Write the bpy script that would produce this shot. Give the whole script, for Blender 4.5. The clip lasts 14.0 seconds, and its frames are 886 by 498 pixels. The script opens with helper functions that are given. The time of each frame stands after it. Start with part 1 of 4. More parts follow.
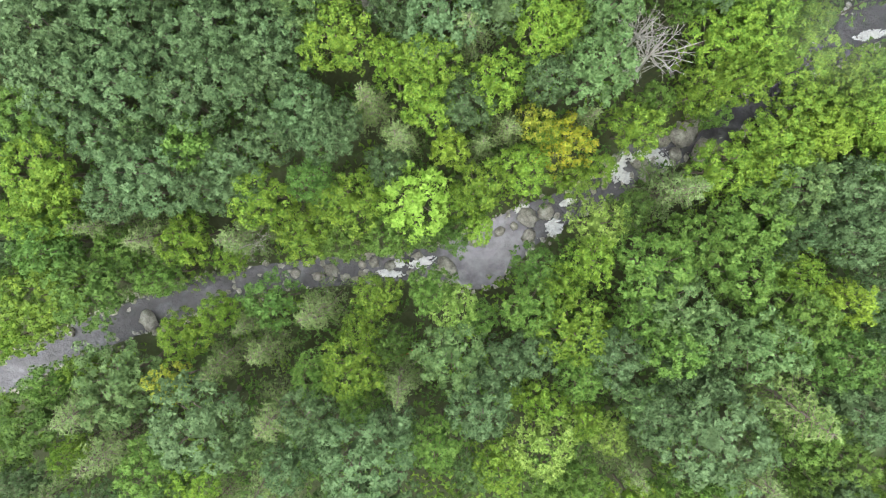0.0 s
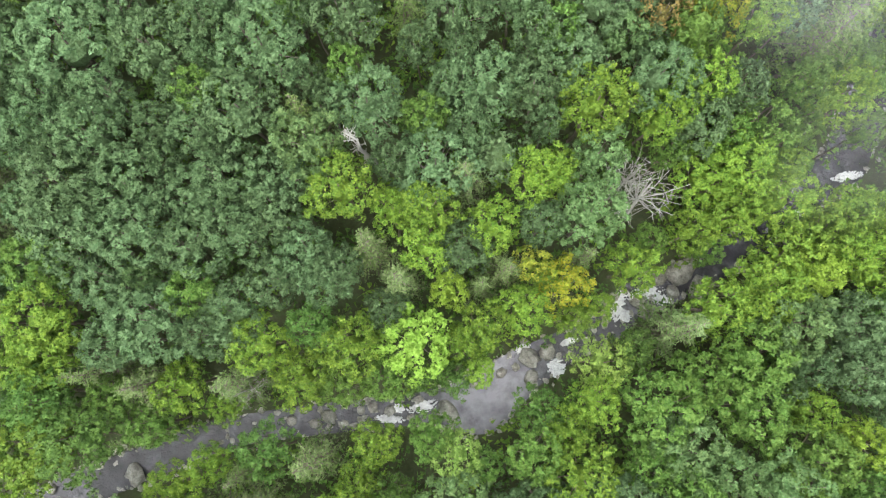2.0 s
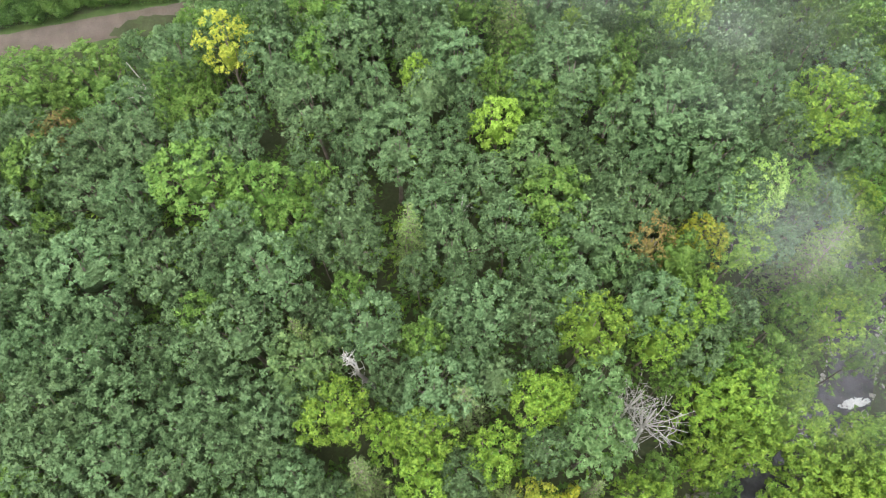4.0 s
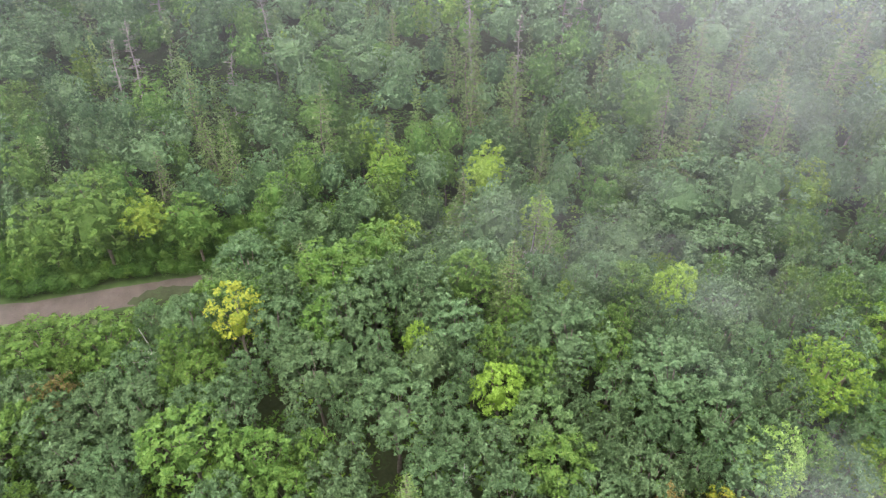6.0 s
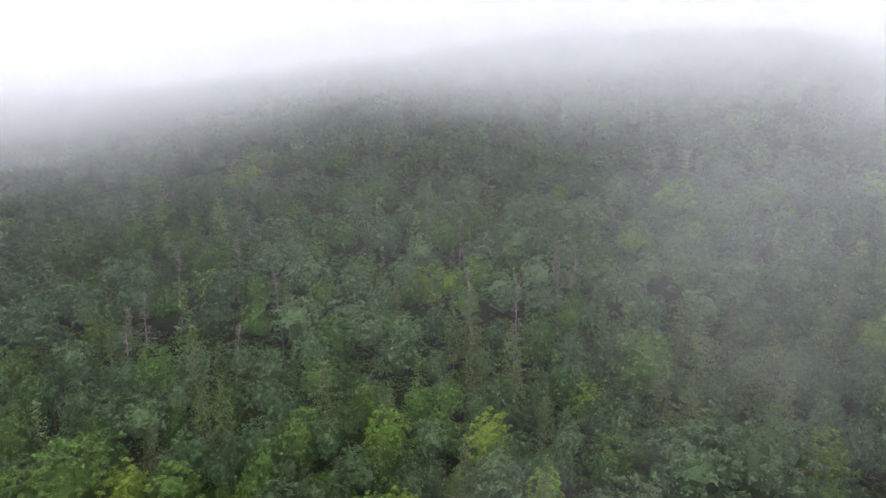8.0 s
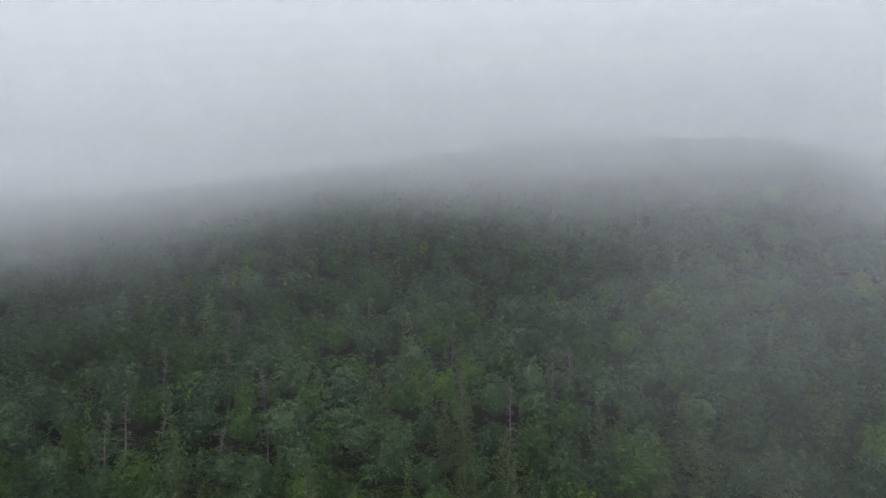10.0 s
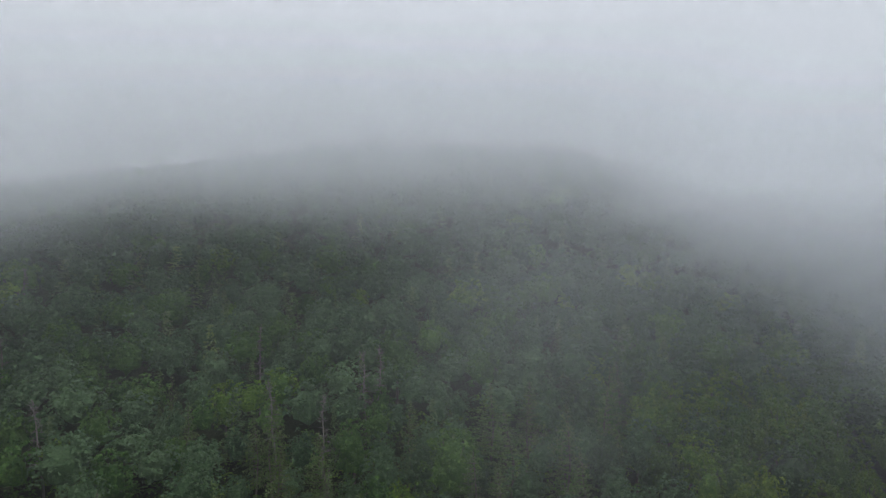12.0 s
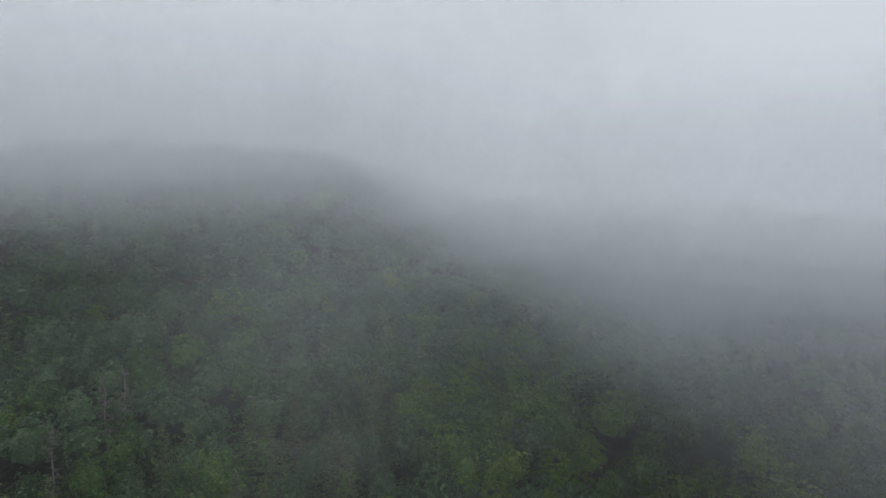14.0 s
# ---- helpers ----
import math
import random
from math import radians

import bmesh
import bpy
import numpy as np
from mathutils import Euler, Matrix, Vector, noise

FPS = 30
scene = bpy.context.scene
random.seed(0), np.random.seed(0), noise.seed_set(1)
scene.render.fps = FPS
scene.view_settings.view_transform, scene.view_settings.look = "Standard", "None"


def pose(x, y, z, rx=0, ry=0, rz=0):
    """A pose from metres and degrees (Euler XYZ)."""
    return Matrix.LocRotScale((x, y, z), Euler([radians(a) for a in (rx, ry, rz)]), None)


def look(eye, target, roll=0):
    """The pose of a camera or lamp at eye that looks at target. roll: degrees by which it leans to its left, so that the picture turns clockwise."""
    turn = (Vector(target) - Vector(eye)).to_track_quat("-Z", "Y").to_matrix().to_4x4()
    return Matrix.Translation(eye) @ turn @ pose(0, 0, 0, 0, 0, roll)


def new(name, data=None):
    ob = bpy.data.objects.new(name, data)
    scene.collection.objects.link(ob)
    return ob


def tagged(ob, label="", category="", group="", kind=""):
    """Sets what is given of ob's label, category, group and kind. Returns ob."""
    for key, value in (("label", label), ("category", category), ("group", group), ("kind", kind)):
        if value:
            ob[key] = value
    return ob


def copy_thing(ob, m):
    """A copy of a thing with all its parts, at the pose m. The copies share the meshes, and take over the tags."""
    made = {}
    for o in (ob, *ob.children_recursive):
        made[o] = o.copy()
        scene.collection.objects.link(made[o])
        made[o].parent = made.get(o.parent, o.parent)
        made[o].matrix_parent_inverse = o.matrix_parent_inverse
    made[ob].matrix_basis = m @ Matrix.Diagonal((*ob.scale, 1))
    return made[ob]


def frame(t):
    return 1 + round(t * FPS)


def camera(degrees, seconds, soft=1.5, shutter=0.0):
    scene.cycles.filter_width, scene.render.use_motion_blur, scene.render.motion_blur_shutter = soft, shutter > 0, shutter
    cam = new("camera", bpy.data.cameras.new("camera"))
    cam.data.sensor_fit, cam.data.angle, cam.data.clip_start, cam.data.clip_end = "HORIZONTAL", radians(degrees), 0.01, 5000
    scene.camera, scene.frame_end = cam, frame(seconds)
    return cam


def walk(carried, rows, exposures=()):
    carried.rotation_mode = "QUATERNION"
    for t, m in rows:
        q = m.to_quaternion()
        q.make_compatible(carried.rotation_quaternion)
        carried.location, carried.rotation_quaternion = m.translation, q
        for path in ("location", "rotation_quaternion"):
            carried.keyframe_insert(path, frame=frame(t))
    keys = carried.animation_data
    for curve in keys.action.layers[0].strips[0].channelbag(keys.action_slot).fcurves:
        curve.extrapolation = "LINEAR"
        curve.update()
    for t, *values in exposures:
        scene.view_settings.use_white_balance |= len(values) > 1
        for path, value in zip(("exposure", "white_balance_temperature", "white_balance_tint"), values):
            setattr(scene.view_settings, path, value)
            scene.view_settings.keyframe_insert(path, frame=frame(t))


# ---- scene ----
SKY_LIGHT = 2.1  # radiance of the overcast
VEILS, MIST_FLOOR, MIST_DEPTH, MIST_HAZE, MIST_EAST = 14, 67, 50, 0.007, 46  # the mist: layers, height where it begins, depth, haze below, pull to the open side
EYE = 90.0  # metres above the pool

cam = camera(70.1, 14.0, soft=1.2)
walk(cam, [
    (0.0, pose(0, 0, EYE, -4.24, 0.26, 0.56)),
    (0.5, pose(0, 0, EYE, -3.56, 0.24, 0.16)),
    (1.0, pose(0, 0, EYE, -0.03, 0.24, -0.12)),
    (1.5, pose(0, 0, EYE, 4.26, 0.26, -0.35)),
    (2.0, pose(0, 0, EYE, 8.53, 0.28, -0.42)),
    (2.2, pose(0, 0, EYE, 10.23, 0.29, -0.40)),
    (4.3, pose(0, 0, EYE, 32.17, 0.10, -0.21)),
    (4.5, pose(0, 0, EYE, 34.54, 0.12, -0.22)),
    (5.0, pose(0, 0, EYE, 40.50, 0.13, -0.17)),
    (5.5, pose(0, 0, EYE, 46.47, 0.08, -0.07)),
    (6.0, pose(0, 0, EYE, 52.42, 0.04, -0.02)),
    (6.5, pose(0, 0, EYE, 58.39, -0.01, 0.02)),
    (7.0, pose(0, 0, EYE, 64.34, -0.07, 0.06)),
    (7.5, pose(0, 0, EYE, 70.27, -0.13, 0.11)),
    (8.0, pose(0, 0, EYE, 76.20, -0.11, 0.12)),
    (8.5, pose(0, 0, EYE, 82.12, -0.11, 0.12)),
    (8.7, pose(0, 0, EYE, 84.08, -0.04, 0.12)),
    (9.6, pose(0, 0, EYE, 85.30, -0.00, 0.00)),
    (10.8, pose(0, 0, EYE, 85.51, -0.33, -5.51)),
    (11.0, pose(0, 0, EYE, 85.53, 0.21, -7.67)),
    (11.5, pose(0, 0, EYE, 85.58, 0.29, -12.82)),
    (12.0, pose(0, 0, EYE, 85.70, 0.02, -17.91)),
    (12.5, pose(0, 0, EYE, 85.82, -0.06, -23.12)),
    (13.0, pose(0, 0, EYE, 85.95, -0.04, -28.42)),
    (13.5, pose(0, 0, EYE, 86.06, -0.18, -33.79)),
    (14.0, pose(0, 0, EYE, 86.16, -0.18, -39.24)),
], [
    (0.0, 1.2, 6500, 10), (4.5, 1.18, 6500, 14), (5.0, 1.15, 6500, 15), (6.5, 0.95, 6500, 20), (7.0, 0.8, 6500, 22), (7.5, 0.52, 6500, 22), (8.2, -0.5, 6420, 17), (8.7, -1.0, 6380, 15), (10.8, -1.22, 6180, 12), (12.0, -1.28, 6200, 11), (14.0, -1.42, 6200, 10)
])

# ---- sky and sun: a bright overcast, low cloud ----
world = bpy.data.worlds.new("overcast")
scene.world = world
world.use_nodes = True
wn, wl = world.node_tree.nodes, world.node_tree.links
sky = wn.new("ShaderNodeTexSky")
sky.sky_type, sky.sun_disc, sky.sun_elevation, sky.sun_rotation = "NISHITA", False, radians(52), radians(200)
clear = wn["Background"]
clear.inputs[1].default_value = 0.1
wl.new(sky.outputs[0], clear.inputs[0])
veil = wn.new("ShaderNodeBackground")
veil.inputs[0].default_value, veil.inputs[1].default_value = (0.94, 0.97, 1.0, 1), SKY_LIGHT
both = wn.new("ShaderNodeMixShader")
both.inputs[0].default_value = 0.88
wl.new(clear.outputs[0], both.inputs[1])
wl.new(veil.outputs[0], both.inputs[2])
wl.new(both.outputs[0], wn["World Output"].inputs[0])
sun = new("sun", bpy.data.lights.new("sun", "SUN"))
sun.data.energy, sun.data.angle, sun.data.color = 1.0, radians(40), (1, 0.97, 0.9)
sun.matrix_world = look((0, 0, 300), (60, 160, 0))
scene.cycles.transparent_max_bounces = 32


# ---- materials ----
def nodes_of(name):
    m = bpy.data.materials.new(name)
    m.use_nodes = True
    return m, m.node_tree.nodes, m.node_tree.links, m.node_tree.nodes["Principled BSDF"]


def noise_node(n, l, scale, detail=3.0, coords=None, rough=0.55):
    t = n.new("ShaderNodeTexNoise")
    t.inputs["Scale"].default_value, t.inputs["Detail"].default_value, t.inputs["Roughness"].default_value = scale, detail, rough
    if coords is not None:
        l.new(coords, t.inputs["Vector"])
    return t.outputs["Fac"]


def ramp(n, l, source, stops):
    r = n.new("ShaderNodeValToRGB")
    e = r.color_ramp.elements
    while len(e) < len(stops):
        e.new(0.5)
    for el, (p, c) in zip(e, stops):
        el.position, el.color = p, (*c, 1)
    l.new(source, r.inputs[0])
    return r.outputs[0]


def calc(n, l, op, a, b=None, clamp=False):
    m = n.new("ShaderNodeMath")
    m.operation, m.use_clamp = op, clamp
    for i, v in enumerate((a, b)):
        if v is None:
            continue
        if isinstance(v, (int, float)):
            m.inputs[i].default_value = v
        else:
            l.new(v, m.inputs[i])
    return m.outputs[0]


def leaf_material(name, dark, mid, light, patch=0.5, sheen=0.2):
    """Leaves: each leaf a shade of its own, each tree a tint of its own, lit through from behind."""
    m, n, l, p = nodes_of(name)
    geo, info = n.new("ShaderNodeNewGeometry"), n.new("ShaderNodeObjectInfo")
    big = noise_node(n, l, 0.42, 3, geo.outputs["Position"])
    each = geo.outputs["Random Per Island"]
    mixed = calc(n, l, "ADD", calc(n, l, "MULTIPLY", each, 0.44), calc(n, l, "MULTIPLY", big, patch))
    fine = noise_node(n, l, 3.2, 3, geo.outputs["Position"], 0.65)
    mixed = calc(n, l, "ADD", mixed, calc(n, l, "MULTIPLY", calc(n, l, "ADD", fine, -0.5), 0.5))
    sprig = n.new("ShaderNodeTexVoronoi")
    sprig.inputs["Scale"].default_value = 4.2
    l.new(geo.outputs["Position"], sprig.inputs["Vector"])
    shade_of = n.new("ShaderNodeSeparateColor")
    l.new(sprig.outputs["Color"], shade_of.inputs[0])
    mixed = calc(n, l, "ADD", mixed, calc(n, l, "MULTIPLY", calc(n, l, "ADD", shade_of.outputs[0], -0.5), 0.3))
    own = n.new("ShaderNodeAttribute")
    own.attribute_name = "tree_tint"
    mixed = calc(n, l, "ADD", mixed, calc(n, l, "MULTIPLY", calc(n, l, "ADD", info.outputs["Random"], own.outputs["Fac"]), 0.28))
    col = ramp(n, l, mixed, [(0.14, dark), (0.56, mid), (0.96, light)])
    hsv = n.new("ShaderNodeHueSaturation")
    l.new(col, hsv.inputs["Color"])
    l.new(calc(n, l, "ADD", calc(n, l, "MULTIPLY", info.outputs["Random"], 0.024), 0.487), hsv.inputs["Hue"])
    l.new(hsv.outputs[0], p.inputs["Base Color"])
    p.inputs["Roughness"].default_value = 0.6
    p.inputs["Specular IOR Level"].default_value = sheen
    relief = n.new("ShaderNodeBump")
    relief.inputs["Strength"].default_value, relief.inputs["Distance"].default_value = 0.7, 0.16
    l.new(calc(n, l, "SUBTRACT", fine, sprig.outputs["Distance"]), relief.inputs["Height"])
    l.new(relief.outputs[0], p.inputs["Normal"])
    tr = n.new("ShaderNodeBsdfTranslucent")
    l.new(hsv.outputs[0], tr.inputs[0])
    mix = n.new("ShaderNodeMixShader")
    mix.inputs[0].default_value = 0.22
    l.new(p.outputs[0], mix.inputs[1])
    l.new(tr.outputs[0], mix.inputs[2])
    l.new(mix.outputs[0], n["Material Output"].inputs[0])
    return m


def rough_material(name, stops, scale, fine=6.0, bump=0.4, roughness=0.9, size=0.1, spec=0.3):
    m, n, l, p = nodes_of(name)
    geo = n.new("ShaderNodeNewGeometry")
    a = noise_node(n, l, scale, 5, geo.outputs["Position"])
    b = noise_node(n, l, fine, 4, geo.outputs["Position"])
    f = calc(n, l, "ADD", calc(n, l, "MULTIPLY", a, 0.6), calc(n, l, "MULTIPLY", b, 0.4))
    l.new(ramp(n, l, f, stops), p.inputs["Base Color"])
    p.inputs["Roughness"].default_value, p.inputs["Specular IOR Level"].default_value = roughness, spec
    bp = n.new("ShaderNodeBump")
    bp.inputs["Strength"].default_value, bp.inputs["Distance"].default_value = bump, size
    l.new(b, bp.inputs["Height"])
    l.new(bp.outputs[0], p.inputs["Normal"])
    return m


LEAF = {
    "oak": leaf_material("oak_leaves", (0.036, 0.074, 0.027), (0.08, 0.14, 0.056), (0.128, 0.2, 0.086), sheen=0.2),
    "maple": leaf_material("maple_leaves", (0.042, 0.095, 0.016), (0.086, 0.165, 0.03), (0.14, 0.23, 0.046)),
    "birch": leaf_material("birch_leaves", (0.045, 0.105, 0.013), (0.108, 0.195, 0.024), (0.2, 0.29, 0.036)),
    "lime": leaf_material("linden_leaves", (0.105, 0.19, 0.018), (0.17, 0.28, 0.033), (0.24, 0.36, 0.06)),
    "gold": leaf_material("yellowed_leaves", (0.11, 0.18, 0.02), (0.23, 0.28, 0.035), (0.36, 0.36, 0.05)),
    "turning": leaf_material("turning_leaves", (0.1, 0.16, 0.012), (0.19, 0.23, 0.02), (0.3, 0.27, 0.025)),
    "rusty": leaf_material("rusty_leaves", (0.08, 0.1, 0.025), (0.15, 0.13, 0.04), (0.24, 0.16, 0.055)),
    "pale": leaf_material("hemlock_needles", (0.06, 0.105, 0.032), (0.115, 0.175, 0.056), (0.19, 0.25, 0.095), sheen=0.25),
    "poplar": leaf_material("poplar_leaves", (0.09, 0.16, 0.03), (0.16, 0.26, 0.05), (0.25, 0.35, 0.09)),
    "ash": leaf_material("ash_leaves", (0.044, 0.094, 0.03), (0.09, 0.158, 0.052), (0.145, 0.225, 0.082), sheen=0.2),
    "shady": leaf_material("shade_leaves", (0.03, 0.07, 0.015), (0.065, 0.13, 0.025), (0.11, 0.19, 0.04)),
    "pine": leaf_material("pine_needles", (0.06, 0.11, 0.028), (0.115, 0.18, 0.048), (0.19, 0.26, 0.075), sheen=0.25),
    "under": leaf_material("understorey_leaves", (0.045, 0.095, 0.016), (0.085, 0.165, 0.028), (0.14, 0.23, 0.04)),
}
BARK = rough_material("bark", [(0.3, (0.07, 0.055, 0.042)), (0.7, (0.2, 0.17, 0.14))], 1.3, 9, 0.6)
DEADWOOD = rough_material("weathered_wood", [(0.3, (0.22, 0.21, 0.185)), (0.7, (0.43, 0.42, 0.38))], 1.1, 8, 0.5)
TWIGS = rough_material("dead_twigs", [(0.3, (0.12, 0.105, 0.09)), (0.7, (0.27, 0.245, 0.215))], 1.1, 8, 0.5)
FLOOR = rough_material("forest_floor", [(0.3, (0.03, 0.046, 0.018)), (0.5, (0.052, 0.06, 0.027)), (0.72, (0.062, 0.105, 0.032))], 0.25, 2.5, 0.5, 0.95, 0.2)
ROCK = rough_material("wet_granite", [(0.32, (0.08, 0.074, 0.06)), (0.48, (0.24, 0.23, 0.195)), (0.68, (0.46, 0.45, 0.39))], 1.4, 6, 0.9, 0.6, 0.12, 0.5)
GRAVEL = rough_material("gravel_road", [(0.3, (0.075, 0.06, 0.05)), (0.7, (0.14, 0.115, 0.095))], 0.35, 5, 0.3, 0.95, 0.05)
GRASS = rough_material("grass_verge", [(0.3, (0.03, 0.06, 0.014)), (0.7, (0.075, 0.115, 0.03))], 0.5, 7, 0.6, 0.9, 0.1)


def water_material():
    m, n, l, p = nodes_of("stream_water")
    geo = n.new("ShaderNodeNewGeometry")
    deep = noise_node(n, l, 0.35, 4, geo.outputs["Position"])
    from_pool = n.new("ShaderNodeVectorMath")  # the pool is paler: the sky mirrored there, put into the colour
    from_pool.operation = "DISTANCE"
    from_pool.inputs[1].default_value = (5.5, -7.0, 0)
    l.new(geo.outputs["Position"], from_pool.inputs[0])
    mirrored_sky = n.new("ShaderNodeMapRange")
    mirrored_sky.interpolation_type = "SMOOTHSTEP"
    mirrored_sky.inputs["From Min"].default_value, mirrored_sky.inputs["From Max"].default_value = 9.5, 4.5
    mirrored_sky.inputs["To Min"].default_value, mirrored_sky.inputs["To Max"].default_value = 0.0, 0.2
    l.new(from_pool.outputs["Value"], mirrored_sky.inputs["Value"])
    # bed tone by noise, plus the sky reflection painted over the pool
    bed = calc(n, l, "ADD", calc(n, l, "ADD", calc(n, l, "MULTIPLY", deep, 0.6), 0.2), mirrored_sky.outputs[0])
    l.new(ramp(n, l, bed, [(0.4, (0.022, 0.021, 0.022)), (0.55, (0.06, 0.058, 0.064)), (0.76, (0.23, 0.22, 0.24))]), p.inputs["Base Color"])
    p.inputs["Roughness"].default_value, p.inputs["IOR"].default_value = 0.1, 1.33
    p.inputs["Specular IOR Level"].default_value = 1.0
    bp = n.new("ShaderNodeBump")
    bp.inputs["Strength"].default_value, bp.inputs["Distance"].default_value = 0.9, 0.2
    l.new(noise_node(n, l, 1.6, 4, geo.outputs["Position"], 0.6), bp.inputs["Height"])
    l.new(bp.outputs[0], p.inputs["Normal"])
    return m


WATER = water_material()
FOAM = rough_material("white_water", [(0.35, (0.38, 0.38, 0.39)), (0.66, (0.76, 0.76, 0.75))], 1.5, 5, 0.8, 0.6, 0.15)


# ---- the lie of the land ----
STREAM_X = np.array([-160, -110, -64.6, -52.9, -39.7, -31.5, -23.3, -15.2, -7.1, -2.3, 4.6, 11.4, 16.9, 23.3, 25.6, 31.1, 36, 44.6, 51.8, 57.0, 61.8, 64.7, 68, 80, 105, 160, 280.0])
STREAM_Y = np.array([-60, -42, -26.2, -20.3, -15.2, -12.2, -10.9, -10, -9.5, -8.6, -8.2, -3.3, -0.4, 2.5, 5.7, 7.7, 10.2, 14.5, 20.6, 24.6, 36, 40.1, 48, 56, 60, 66, 80.0])
STREAM_W = np.array([5, 5, 4.6, 4.8, 4.6, 3.9, 3.8, 4.0, 3.6, 4.2, 8.6, 5.6, 4.2, 4.2, 4.4, 4.6, 5, 5, 6, 6, 6, 6, 6, 6, 6, 6, 6])


def stream_near(x, y):
    """Distance from the stream's middle line, and its half width there."""
    x, y = np.asarray(x, float), np.asarray(y, float)
    best, half = np.full(x.shape, 1e9), np.full(x.shape, 2.5)
    for i in range(len(STREAM_X) - 1):
        ax, ay, bx, by = STREAM_X[i], STREAM_Y[i], STREAM_X[i + 1], STREAM_Y[i + 1]
        u = np.clip(((x - ax) * (bx - ax) + (y - ay) * (by - ay)) / ((bx - ax) ** 2 + (by - ay) ** 2), 0, 1)
        d = np.hypot(x - ax - u * (bx - ax), y - ay - u * (by - ay))
        w = (STREAM_W[i] + u * (STREAM_W[i + 1] - STREAM_W[i])) / 2
        half, best = np.where(d < best, w, half), np.minimum(d, best)
    return best, half


def water_level(x):
    return np.interp(x, [-160, -64, -5, 2, 9, 14, 22, 30, 60, 260], [-4, -1.2, -0.5, 0, 0.0, 0.5, 0.7, 1.5, 2.2, 6])


def hill_part(x, y):
    q = np.where(y > 0, 0.6 * y + 0.4 * np.hypot(x, y), y)
    rise = np.interp(q, [-900, -200, -80, -40, -8, 18, 40, 60, 75, 84, 96, 105, 150, 200, 300, 400, 520, 700, 1500],
                     [60, 26, 10, 5, 2, 4.5, 9.5, 13.5, 14, 8, 7.5, 11, 31, 47, 83, 112, 132, 142, 140])
    az = np.degrees(np.arctan2(x, np.maximum(y, 1e-3)))
    side = np.interp(az, [-80, -50, -34, -12, 8, 28, 37, 48, 70, 90], [0.42, 0.48, 0.56, 0.83, 1.02, 1.06, 0.88, 0.54, 0.43, 0.4])
    far = np.clip((q - 100) / 120, 0, 1)
    return rise * (1 - far + far * side)


def ground_height(x, y):
    x, y = np.asarray(x, float), np.asarray(y, float)
    d, half = stream_near(x, y)
    bank = np.clip((d - half) / 20, 0, 1)
    bank = bank * bank * (3 - 2 * bank)
    rise = hill_part(x, y) + 17 * np.exp(-((x - 100) / 42) ** 2 - ((y - 92) / 34) ** 2)
    rise = rise - 6 * np.clip((-x - 28) / 25, 0, 1) * np.clip((y - 15) / 25, 0, 1) * np.clip((84 - y) / 10, 0, 1)
    rise = rise + 0.8 * np.sin(x / 9.3 + 1.2) * np.sin(y / 11.1) + 1.6 * np.sin(x / 31 + 2) * np.sin(y / 37 + 1)
    bed = np.clip((d - half + 0.2) / 1.2, 0, 1)
    low = water_level(x) - 0.7 + 1.15 * bed
    return low + np.maximum(rise - low, 0) * bank


# ---- mesh helpers ----
def part(name, mesh, material, parent=None, label=""):
    """One mesh object, under a thing or by itself."""
    if isinstance(mesh, bmesh.types.BMesh):
        bm, mesh = mesh, bpy.data.meshes.new(name)
        bm.to_mesh(mesh)
        bm.free()
    if not mesh.materials:
        mesh.materials.append(material)
    ob = new(name, mesh)
    ob.parent = parent
    return tagged(ob, label) if label else ob


def quad_mesh(name, verts, faces, material_index=None, smooth=False):
    """A mesh straight from arrays: verts n x 3, faces m x 3 or m x 4."""
    mesh = bpy.data.meshes.new(name)
    mesh.vertices.add(len(verts))
    mesh.vertices.foreach_set("co", np.asarray(verts, np.float32).ravel())
    mesh.loops.add(faces.size)
    mesh.loops.foreach_set("vertex_index", np.asarray(faces, np.int32).ravel())
    mesh.polygons.add(len(faces))
    mesh.polygons.foreach_set("loop_start", np.arange(len(faces), dtype=np.int32) * faces.shape[1])
    if material_index is not None:
        mesh.polygons.foreach_set("material_index", np.asarray(material_index, np.int32))
    mesh.polygons.foreach_set("use_smooth", np.full(len(faces), smooth))
    mesh.update(calc_edges=True)
    return mesh


def unit(v):
    return v / np.maximum(np.linalg.norm(v, axis=1, keepdims=True), 1e-9)


def leaves(rng, at, facing, length, width, fold=0.25, loose=0.55):
    """Folded leaf blades at points, each facing roughly its own way."""
    n = len(at)
    normal = unit(facing + rng.normal(0, loose, (n, 3)))
    along = unit(np.cross(normal, rng.normal(0, 1, (n, 3))))
    across = np.cross(normal, along)
    size = rng.uniform(0.65, 1.25, (n, 1))
    a, b = along * length * size / 2, across * width * size / 2
    drop = normal * length * size * fold * 0.4
    verts = np.stack([at - a + b + drop, at + a - drop, at - a - b], 1).reshape(-1, 3)
    return verts, np.arange(n * 3).reshape(-1, 3)


